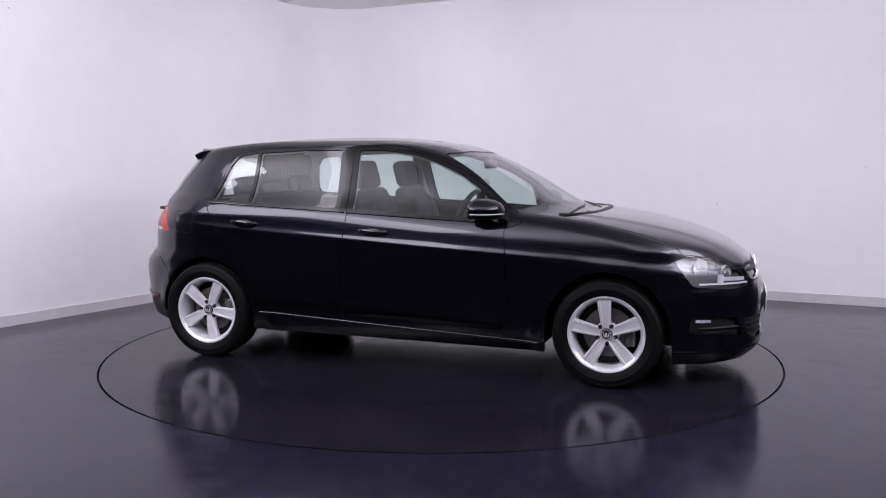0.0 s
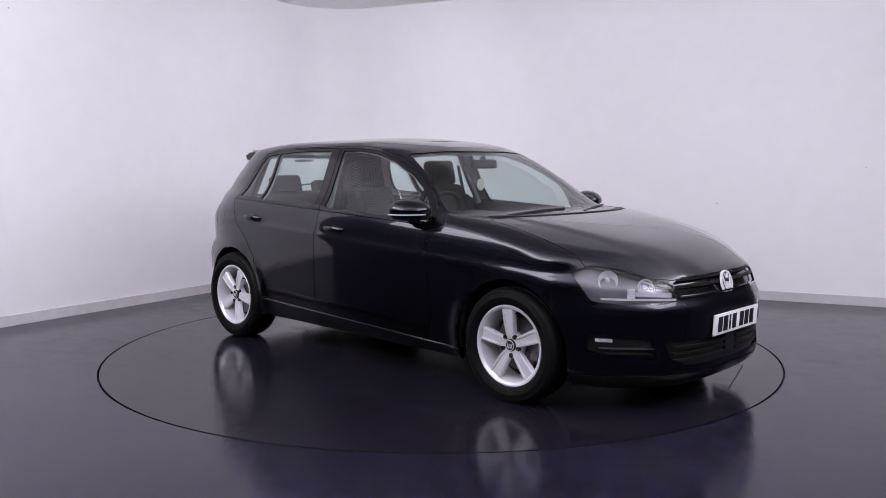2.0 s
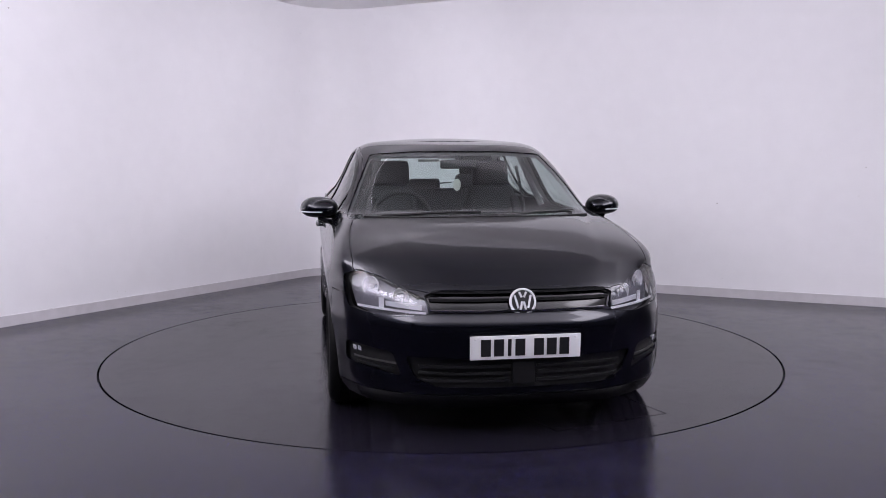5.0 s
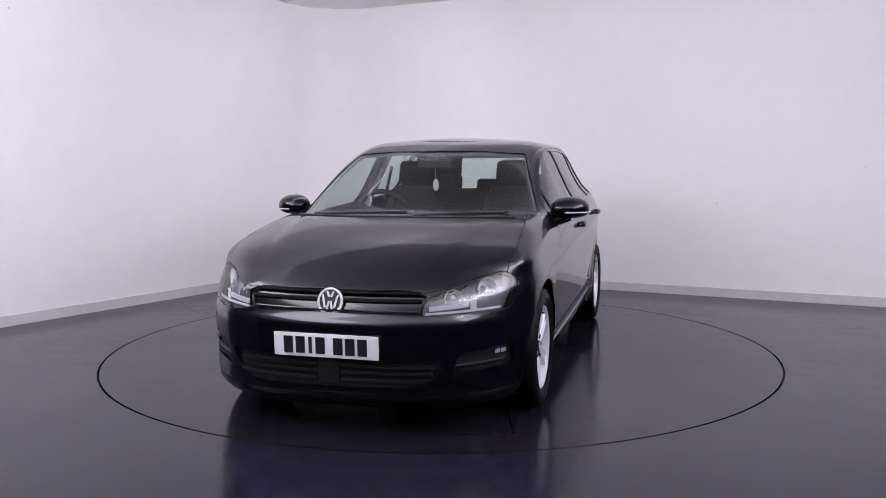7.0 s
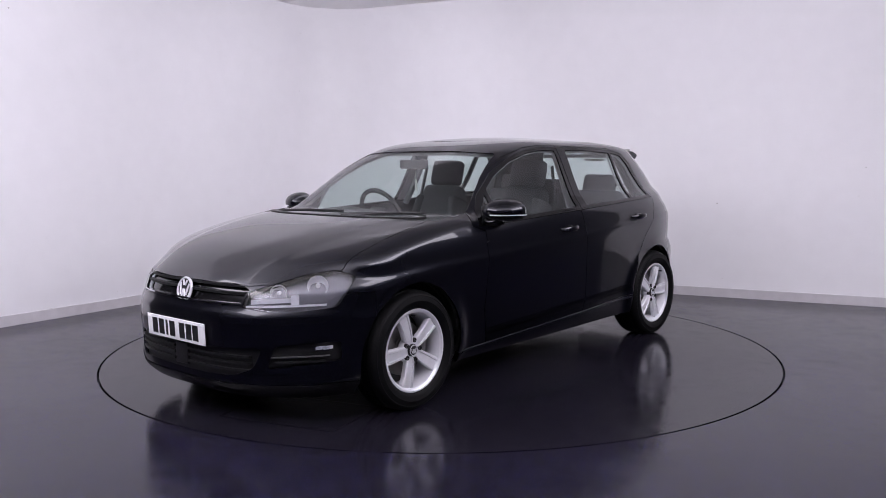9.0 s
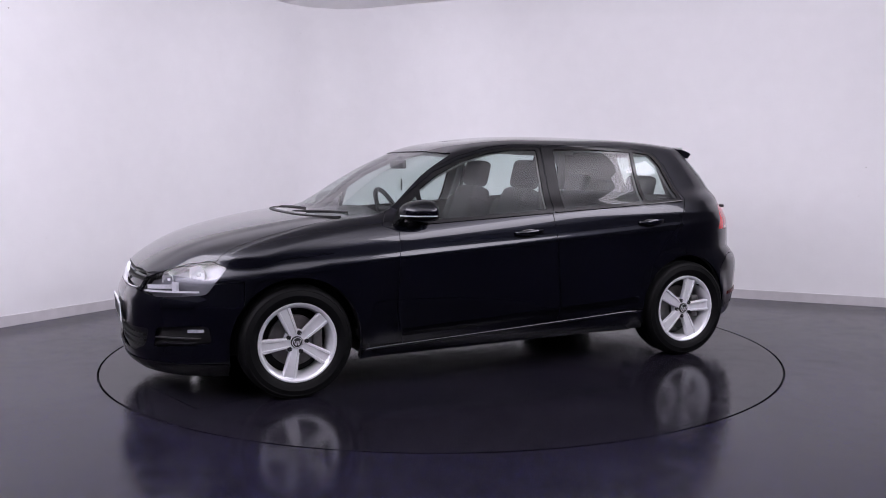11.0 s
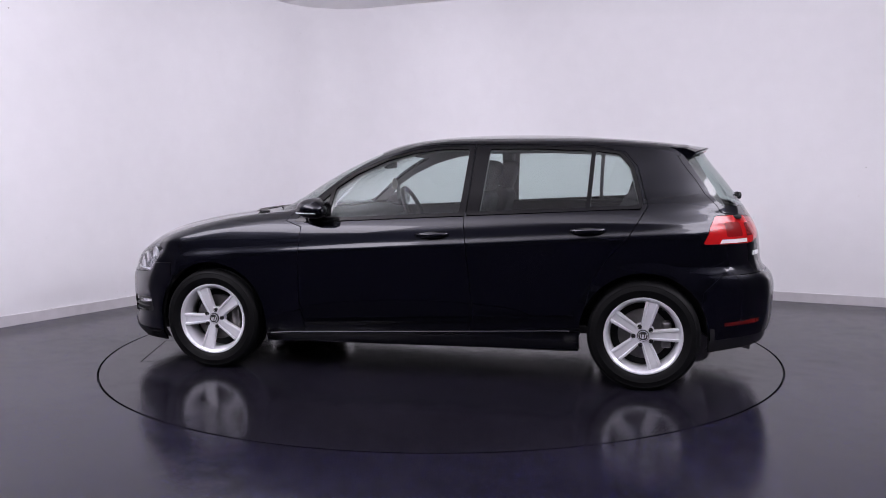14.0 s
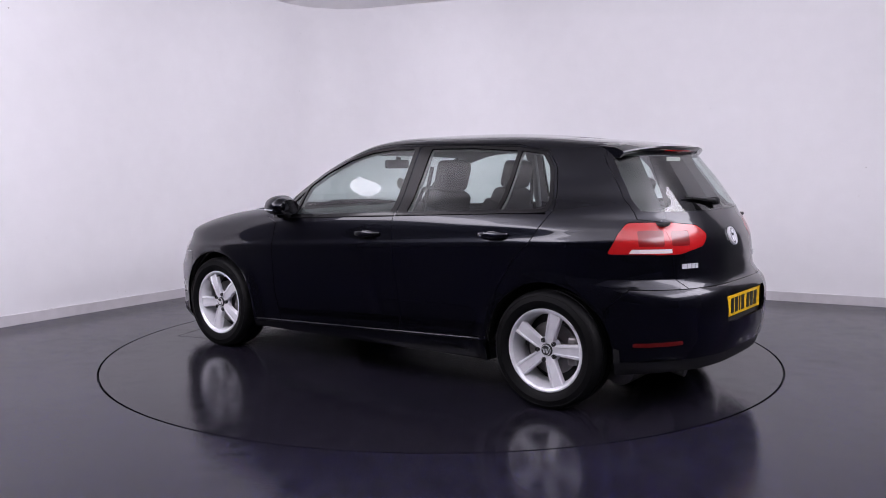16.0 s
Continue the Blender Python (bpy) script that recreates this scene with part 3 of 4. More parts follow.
pair("quarter_window", (QGLASS,), GLASS, "green-tinted glass", REAR_DOORS, sink=0.006, thick=0, gap=0)
whole("windscreen", (SCREEN,), GLASS, "clear tinted windscreen", sink=0.004, thick=0, gap=0)
whole("rear_window", (REARGLASS,), GLASS, "tinted rear window", TAILGATE, sink=0.003, thick=0, gap=0)
TAIL_LAMPS = pair("tail_lamp", (TAILLAMP,), LAMPRED, "glossy red lens", gap=0.0008)
pair("reversing_lens", (WHITESTRIP,), LAMPWHITE, "clear white strip", TAIL_LAMPS, gap=0.0005)
HATCH_LAMPS = pair("tailgate_lamp", (HATCHLAMP,), LAMPRED, "glossy red lens", gap=0.0008)
pair("lamp_block", (OUTERBLOCK,), DARKRED, "darker red block", TAIL_LAMPS, gap=0.0, sink=0.0005)
pair("lamp_block", (INNERBLOCK,), DARKRED, "darker red block", HATCH_LAMPS, gap=0.0, sink=0.0005)
GRILLE_PART = whole("grille", (GRILLE,), TRIM, "gloss black slatted grille", sink=0.022)
LOW_GRILLE = whole("lower_grille", (LOWGRILLE,), PLASTIC, "black plastic intake", sink=0.022)
FOG_BAYS = pair("fog_lamp_bay", (FOGBAY,), PLASTIC, "", sink=0.02)


def sunk_shell(tags, sink):
    bm = panel(SHELL, LAYER, tags, gap=0, thick=0, sink=sink)
    for v in bm.verts:
        v.co.y = max(v.co.y, 0.0)
    return bm


GLAZED = (FGLASS, RGLASS, QGLASS, CORNERGLASS, SCREEN, REARGLASS, WELL, HEADLAMP)
for name, mat, label, upper in (("inner_shell", DASH, "dark inner lining", False), ("upper_lining", PILLAR, "pale grey lining round the windows", True)):
    bm = sunk_shell([t for t in range(29) if t not in GLAZED], 0.03)
    bmesh.ops.delete(bm, geom=[f for f in bm.faces if (f.calc_center_median().z > 1.0 and f.calc_center_median().x < 0.95) != upper], context="FACES")
    part(name, joined(bm, mirrored(bm)), mat, CAR, label, angle=60)


# ---- the car: nose and tail ----
def nose_x(y, z):
    """Where the nose lies at that width and height."""
    lo, hi = 1.2, 2.3
    for _ in range(20):
        x = (lo + hi) / 2
        lo, hi = (x, hi) if front_depth(x, y, z) > 0 else (lo, x)
    return lo


def tail_x(y, z):
    n = 3.2 if z < 0.7 else 3.0 if z < 1.0 else 3.0 + 1.2 * min(1, (z - 1.0) / 0.2)
    t, c = TAIL(z), MID_R(z)
    return c + (t - c) * max(0.0, 1 - (abs(y) / side(-1.6, z)) ** n) ** (1 / n)


def strip(bm, at, y0, y1, z0, z1, high, deep, out, n=24):
    """A bar that follows the nose or tail from y0 to y1."""
    sign = 1 if at is nose_x else -1
    rows = []
    for i in range(n + 1):
        y, z = y0 + (y1 - y0) * i / n, z0 + (z1 - z0) * i / n
        x = at(y, z) + sign * out
        rows.append([bm.verts.new((x + dx, y, z + dz)) for dx, dz in ((0, -high / 2), (0, high / 2), (-sign * deep, high / 2), (-sign * deep, -high / 2))])
    for a, b in zip(rows, rows[1:]):
        for k in range(4):
            bm.faces.new((a[k], a[(k + 1) % 4], b[(k + 1) % 4], b[k]))
    bm.faces.new(rows[0])
    bm.faces.new(rows[-1][::-1])
    return bm


part("slat", strip(bmesh.new(), nose_x, -0.43, 0.43, 0.655, 0.655, 0.012, 0.03, -0.004), PLASTIC, GRILLE_PART)
part("slat", strip(bmesh.new(), nose_x, -0.43, 0.43, 0.688, 0.688, 0.010, 0.03, -0.004), PLASTIC, GRILLE_PART)
part("chrome_strip", strip(bmesh.new(), nose_x, -0.43, 0.43, 0.608, 0.608, 0.008, 0.02, 0.002), CHROME, GRILLE_PART, "thin chrome strip")
for z in (0.285, 0.320, 0.352):
    for y0, y1 in ((-0.48, -0.06), (0.06, 0.48)):
        part("slat", strip(bmesh.new(), nose_x, y0, y1, z, z, 0.012, 0.03, -0.006), PLASTIC, LOW_GRILLE)
part("sensor_block", box(bmesh.new(), 2.11, 2.152, -0.055, 0.055, 0.265, 0.375, 0.006), PLASTIC, LOW_GRILLE)
for k, sgn in enumerate((1, -1)):
    bay = FOG_BAYS[k]
    part("strip", strip(bmesh.new(), nose_x, 0.58 * sgn, 0.765 * sgn, 0.355, 0.362, 0.006, 0.02, -0.001), STEEL, bay, "satin trim strip")
    part("slat", strip(bmesh.new(), nose_x, 0.59 * sgn, 0.75 * sgn, 0.33, 0.335, 0.01, 0.02, -0.004), PLASTIC, bay)
    for y0, y1 in ((0.733, 0.747), (0.754, 0.768)):
        part("fog_lamp", strip(bmesh.new(), nose_x, y0 * sgn, y1 * sgn, 0.399, 0.40, 0.016, 0.03, -0.008, 4), ALLOY, bay, "small bright fog lamp")
    part("fog_lens", strip(bmesh.new(), nose_x, 0.722 * sgn, 0.774 * sgn, 0.399, 0.40, 0.026, 0.004, 0.002), LENS, bay)

# headlamps: housing, two reflectors and a bright strip behind a clear cover
for k, sgn in enumerate((1, -1)):
    bm = panel(SHELL, LAYER, (HEADLAMP,), gap=0.001, thick=0.0, sink=0.05)
    lamp = part("headlamp", bm if sgn > 0 else mirrored(bm), HOUSING, CAR, "clear headlamp with two bright reflectors")
    cover = panel(SHELL, LAYER, (HEADLAMP,), gap=0.0025, thick=0.0)
    part("lens_cover", cover if sgn > 0 else mirrored(cover), LENS, lamp, "clear plastic cover")
    for by, bz, r, yaw in ((0.700, 0.690, 0.052, 46), (0.570, 0.655, 0.044, 33)):
        bm = bmesh.new()
        m = Matrix.Translation((nose_x(by, bz) - 0.045, (by - 0.022) * sgn, bz)) @ Euler((0, 0, radians(-90 + yaw * sgn))).to_matrix().to_4x4()
        lathe(bm, [(r, -0.004), (r, 0.004), (r * 0.95, 0.004), (r * 0.90, -0.002), (r * 0.66, -0.016), (r * 0.34, -0.022), (0.013, -0.022), (0.012, -0.004), (0.001, -0.001)], 14, m)
        part("reflector", bm, BOWL, lamp, "bright faceted reflector bowl", smooth=False)
    part("light_strip", strip(bmesh.new(), nose_x, 0.445 * sgn, 0.745 * sgn, 0.594, 0.606, 0.010, 0.012, -0.018), BOWL, lamp, "bright strip")
    part("divider", strip(bmesh.new(), nose_x, 0.628 * sgn, 0.650 * sgn, 0.625, 0.627, 0.055, 0.012, -0.022), ALLOY, lamp)
    part("wing", strip(bmesh.new(), nose_x, 0.46 * sgn, 0.62 * sgn, 0.615, 0.628, 0.022, 0.012, -0.024), ALLOY, lamp)


def badge(x, z, size, face, parent, lean):
    """A round chrome mark with plain slanting bars."""
    m = pose(x, 0, z, 0, lean, 0) @ pose(0, 0, 0, 0, 0, -90 if face > 0 else 90)
    bm = bmesh.new()
    lathe(bm, [(size, 0.0), (size, 0.008), (size * 0.95, 0.012), (size * 0.85, 0.012), (size * 0.82, 0.006)], 40, m)
    ring = part("badge", bm, BOWL, parent, "round chrome badge")
    bm = bmesh.new()
    lathe(bm, [(size * 0.84, 0.0), (size * 0.84, 0.006), (0.001, 0.007)], 40, m)
    part("backing", bm, BLACK_MARK, ring)
    for x0, z0, x1, z1 in ((-0.60, 0.46, -0.36, -0.48), (-0.20, -0.60, -0.06, 0.0), (0.06, 0.0, 0.20, -0.60), (0.36, -0.48, 0.60, 0.46), (-0.26, 0.70, -0.08, 0.30), (0.26, 0.70, 0.08, 0.30)):
        bm = bmesh.new()
        tube(bm, [m @ Vector((x0 * size, 0.009, z0 * size)), m @ Vector((x1 * size, 0.009, z1 * size))], size * 0.085, 6)
        part("bar", bm, BOWL, ring)


badge(NOSE(0.645) - 0.008, 0.645, 0.064, 1, GRILLE_PART, -14)
badge(TAIL(0.885) + 0.002, 0.885, 0.052, -1, TAILGATE, 20)


def number_plate(x, z, face, mat, parent, label, lean):
    m = pose(x, 0, z, 0, lean, 0)
    bm = bmesh.new()
    box(bm, -0.003, 0.003, -0.26, 0.26, -0.0555, 0.0555, 0.0015)
    bmesh.ops.transform(bm, matrix=m, verts=bm.verts)
    plate = part("number_plate", bm, mat, parent, label)
    for y in (-0.187, -0.126, -0.076, -0.026, 0.062, 0.122, 0.182):
        bm = bmesh.new()
        box(bm, -0.001, 0.001, -0.023 if abs(y + 0.076) > 0.01 else -0.008, 0.023 if abs(y + 0.076) > 0.01 else 0.008, -0.0395, 0.0395)
        bmesh.ops.transform(bm, matrix=m @ pose(0.0042 * face, y * face, 0), verts=bm.verts)
        part("bar", bm, BLACK_MARK, plate)
    for y in (-0.235, 0.235):
        bm = bmesh.new()
        lathe(bm, [(0.006, -0.002), (0.006, 0.004), (0.001, 0.006)], 12, m @ pose(0, y, 0.042, 0, 0, -90 * face))
        part("screw_cap", bm, mat, plate)


number_plate(2.182, 0.447, 1, WHITE_PLATE, FRONT_BUMPER, "white number plate with plain black bars", 3)
number_plate(-2.058, 0.535, -1, YELLOW_PLATE, REAR_BUMPER, "yellow number plate with plain black bars", 0)

for k, sgn in enumerate((1, -1)):
    part("reflector", strip(bmesh.new(), tail_x, 0.60 * sgn, 0.750 * sgn, 0.392, 0.378, 0.020, 0.02, 0.002), REFLECTOR, REAR_BUMPER, "slim red reflector")
for i, (y, w) in enumerate(((0.522, 0.022), (0.494, 0.022), (0.468, 0.018), (0.444, 0.018))):
    part("letter_bar", strip(bmesh.new(), tail_x, y - w / 2, y + w / 2, 0.765, 0.765, 0.024, 0.006, 0.004, 2), BOWL, TAILGATE)
for y in (-0.40, -0.43, -0.455):
    part("letter_bar", strip(bmesh.new(), tail_x, y - 0.01, y + 0.01, 0.765, 0.765, 0.024, 0.006, 0.004, 2), BOWL, TAILGATE)


def spoiler():
    bm = bmesh.new()
    n, rows = 28, []
    for i in range(n + 1):
        u = -1 + 2 * i / n
        y = 0.535 * u
        tip = -1.688 + 0.10 * abs(u) ** 3.5
        drop = 0.005 * u * u + 0.026 * abs(u) ** 5
        rows.append([bm.verts.new(p) for p in ((-1.30, y * 0.99, 1.412 - drop), (-1.42, y, 1.407 - drop), (-1.54, y, 1.395 - drop), (tip, y, 1.374 - drop), (tip - 0.003, y, 1.366 - drop),
                                               (tip + 0.012, y, 1.352 - drop), (-1.57, y, 1.34 - drop), (-1.46, y, 1.35 - drop), (-1.30, y * 0.99, 1.37 - drop))])
    k = len(rows[0])
    for a, b in zip(rows, rows[1:]):
        for j in range(k):
            bm.faces.new((a[j], a[(j + 1) % k], b[(j + 1) % k], b[j]))
    bm.faces.new(rows[0])
    bm.faces.new(rows[-1][::-1])
    wing = part("spoiler", bm, PAINT, TAILGATE, "black roof spoiler", angle=35)
    bm = bmesh.new()
    box(bm, -1.672, -1.64, -0.17, 0.17, 1.345, 1.362, 0.003)
    part("brake_light", bm, LAMPRED, wing, "slim red brake light")


spoiler()
bm = bmesh.new()
box(bm, tail_x(0.1, 1.305) + 0.006, tail_x(0.1, 1.305) + 0.009, 0.0, 0.19, 1.292, 1.312)
part("sticker", bm, PALE, TAILGATE, "small pale sticker inside the rear window")
bm = bmesh.new()
p0, p1 = Vector((tail_x(0.0, 1.075) - 0.02, 0.0, 1.075)), Vector((tail_x(0.27, 1.10) - 0.018, 0.27, 1.10))
lathe(bm, [(0.022, -0.02), (0.022, 0.012), (0.016, 0.02), (0.001, 0.022)], 20, Matrix.Translation(p0) @ pose(0, 0, 0, 0, 0, 90))
tube(bm, [p0, p0.lerp(p1, 0.3), p1], [0.014, 0.010, 0.006], 8)
tube(bm, [p0.lerp(p1, 0.05) + Vector((0.012, 0, 0)), p1 + Vector((0.012, 0.06, 0.005))], 0.006, 6)
part("rear_wiper", bm, PLASTIC, TAILGATE, "black wiper resting on the rear window")


def screen_x(y, z):
    n = 3.2
    f, c = NOSE(z), MID_F(z)
    return c + (f - c) * max(0.0, 1 - (abs(y) / side(0.5, z)) ** n) ** (1 / n)


for y0, y1 in ((-0.55, 0.02), (0.10, 0.60)):
    bm = bmesh.new()
    pts = [Vector((screen_x(y, z) + 0.012, y, z)) for y, z in ((y0, 0.985), (y0 * 0.5 + y1 * 0.5, 0.998), (y1, 1.002))]
    tube(bm, pts, [0.009, 0.007, 0.005], 8)
    lathe(bm, [(0.012, -0.012), (0.012, 0.004), (0.001, 0.008)], 16, Matrix.Translation(pts[0]) @ pose(0, 0, 0, 90, 0, 0))
    part("wiper", bm, PLASTIC, CAR, "black windscreen wiper")
bm = bmesh.new()
strip(bm, screen_x, -0.66, 0.66, 0.980, 0.980, 0.010, 0.05, 0.008)
part("cowl", bm, PLASTIC, CAR, "black plastic cowl")


# ---- the car: doors' fittings ----
def handle(x, z, parent, sgn):
    y = side(x, z)
    bm = bmesh.new()
    rows = []
    for i in range(13):
        u = -1 + 2 * i / 12
        bow = 0.034 * (1 - abs(u) ** 2.6) + 0.006
        h = 0.017 * (1 - 0.45 * u * u)
        rows.append([bm.verts.new((x + 0.098 * u, (y + bow + dy) * sgn, z + dz - 0.004 * u)) for dy, dz in ((0, -h), (0.006, -h * 0.4), (0.006, h * 0.4), (0, h), (-0.012, h * 0.7), (-0.012, -h * 0.7))])
    for a, b in zip(rows, rows[1:]):
        for j in range(6):
            bm.faces.new((a[j], a[(j + 1) % 6], b[(j + 1) % 6], b[j]))
    bm.faces.new(rows[0])
    bm.faces.new(rows[-1][::-1])
    h = part("handle", bm, PAINT, parent, "black pull handle", angle=60)
    bm = bmesh.new()
    lathe(bm, [(0.05, 0.002), (0.046, 0.0035), (0.02, 0.003), (0.001, 0.003)], 28, Matrix.Translation((x, y * sgn, z - 0.006)) @ pose(0, 0, 0, 0, 0, 0 if sgn > 0 else 180) @ Matrix.Diagonal((1.35, 1, 0.5, 1)))
    part("recess", bm, TRIM, h)


for sgn, fd, rd in ((1, FRONT_DOORS[0], REAR_DOORS[0]), (-1, FRONT_DOORS[1], REAR_DOORS[1])):
    handle(-0.105, 0.867, fd, sgn)
    handle(-1.005, 0.903, rd, sgn)


def door_mirror(parent, sgn):
    bm = bmesh.new()
    bmesh.ops.create_uvsphere(bm, u_segments=28, v_segments=18, radius=1.0)
    for v in bm.verts:
        p = v.co
        q = 1.0 if p.x > 0 else 0.55
        lift = 1.0 if p.z > 0 else 0.72
        p.x, p.y, p.z = p.x * 0.125 * q, math.copysign(abs(p.y) ** 0.85, p.y) * 0.115, math.copysign(abs(p.z) ** 0.9, p.z) * 0.075 * lift
        p.x -= 0.05 * (p.y / 0.115) * 0.5
        p += Vector((0.60, 0.905, 1.005))
    if sgn < 0:
        bm = mirrored_free(bm)
    head = part("door_mirror", bm, PAINT, parent, "black door mirror with a silver strip", angle=60)
    bm = bmesh.new()
    rows = []
    for i in range(15):
        a = radians(-8 + 100 * i / 14)
        x, y = 0.60 + 0.127 * math.cos(a), 0.905 + 0.118 * math.sin(a)
        rows.append([bm.verts.new((x - 0.025 * (y - 0.905) / 0.115 + d, y * sgn, 0.99 + dz)) for d, dz in ((0.001, -0.003), (0.001, 0.004), (-0.01, 0.004), (-0.01, -0.003))])
    for a, b in zip(rows, rows[1:]):
        for j in range(4):
            bm.faces.new((a[j], a[(j + 1) % 4], b[(j + 1) % 4], b[j]))
    part("indicator", bm, ALLOY, head, "silver indicator strip")
    bm = bmesh.new()
    tube(bm, [(0.66, 0.80 * sgn, 0.935), (0.64, 0.85 * sgn, 0.945), (0.62, 0.90 * sgn, 0.965)], [0.035, 0.03, 0.032], 12)
    part("stem", bm, TRIM, head)
    bm = bmesh.new()
    lathe(bm, [(0.054, 0.0), (0.052, 0.003), (0.001, 0.003)], 28, Matrix.Translation((0.533, 0.905 * sgn, 1.005)) @ pose(0, 0, 0, 0, 0, 90) @ Matrix.Diagonal((1.45, 1, 0.95, 1)))
    part("mirror_glass", bm, MIRROR, head, "mirror glass")


def mirrored_free(bm):
    other = mirrored(bm)
    bm.free()
    return other


for sgn, fd in ((1, FRONT_DOORS[0]), (-1, FRONT_DOORS[1])):
    door_mirror(fd, sgn)

# bright belt strip and lower door crease
for sgn, fd, rd in ((1, FRONT_DOORS[0], REAR_DOORS[0]), (-1, FRONT_DOORS[1], REAR_DOORS[1])):
    for name_parent, x0, x1, z0, z1 in ((fd, 0.70, -0.29, 0.929, 0.979), (rd, -0.305, -1.29, 0.981, 1.030)):
        bm = bmesh.new()
        pts = [(x0 + (x1 - x0) * i / 16, z0 + (z1 - z0) * i / 16) for i in range(17)]
        tube(bm, [(x, (side(x, z) + 0.001) * sgn, z) for x, z in pts], 0.005, 6)
        part("belt_strip", bm, TRIM, name_parent)
    for name_parent, x0, x1, z0, z1 in ((fd, 0.71, -0.32, 0.325, 0.375), (rd, -0.35, -0.93, 0.378, 0.405)):
        bm = bmesh.new()
        pts = [(x0 + (x1 - x0) * i / 16, z0 + (z1 - z0) * i / 16) for i in range(17)]
        rows = [[bm.verts.new((x, (side(x, z + dz) + dy) * sgn, z + dz)) for dz, dy in ((-0.05, -0.003), (-0.012, 0.003), (0.002, 0.0045), (0.025, -0.003))] for x, z in pts]
        for a, b in zip(rows, rows[1:]):
            for j in range(3):
                bm.faces.new((a[j], a[j + 1], b[j + 1], b[j]))
        bmesh.ops.solidify(bm, geom=bm.faces[:], thickness=0.004)
        part("crease", bm, PAINT, name_parent, angle=60)

# bead added in body paint so that a thin highlight runs along each sill
for sgn in (1, -1):
    bm = bmesh.new()
    pts = [(0.93 - 1.84 * i / 24, 0.236 + 0.088 * i / 24) for i in range(25)]
    tube(bm, [(x, (side(x, z) - 0.001) * sgn, z) for x, z in pts], 0.009, 8)
    part("sill_highlight_bead", bm, PAINT, CAR, "bead added along the sill to catch a thin highlight", angle=60)

# fuel flap on the right flank
bm = bmesh.new()
fx, fz = -1.49, 0.90
ring = [(fx + 0.085 * math.cos(a) * (1 + 0.12 * math.cos(4 * a) * -1), fz + 0.08 * math.sin(a) * (1 + 0.12 * math.cos(4 * a) * -1)) for a in np.linspace(0, 2 * math.pi, 41)]


def flank_y(x, z):
    c, t = MID_R(z), TAIL(z)
    return side(x, z) * max(0.0, 1 - (max(0.0, (c - x) / (c - t))) ** 3.0) ** (1 / 3.0)


tube(bm, [(x, -flank_y(x, z), z) for x, z in ring], 0.0022, 5)
part("fuel_flap", bm, GAP, CAR, "thin outline of the fuel flap")


# ---- the car: wheels ----
def spoke(bm, a):
    """One broad spoke with raised shoulders and a flat middle."""
    rows = []
    for i in range(9):
        r = 0.040 + (0.206 - 0.040) * i / 8
        half = 0.027 + 0.014 * (i / 8) ** 0.9
        y = 0.072 + 0.005 * math.sin(math.pi * i / 8) + 0.010 * i / 8
        prof = ((-half, -0.03), (-half, -0.008), (-half * 0.86, 0.0), (-half * 0.58, 0.001), (-half * 0.50, -0.005), (half * 0.50, -0.005), (half * 0.58, 0.001), (half * 0.86, 0.0), (half, -0.008), (half, -0.03))
        rows.append([bm.verts.new((r * math.cos(a) - w * math.sin(a), y + d, r * math.sin(a) + w * math.cos(a))) for w, d in prof])
    for p, q in zip(rows, rows[1:]):
        for j in range(9):
            bm.faces.new((p[j], p[j + 1], q[j + 1], q[j]))
    bm.faces.new(rows[0])
    bm.faces.new(rows[-1][::-1])


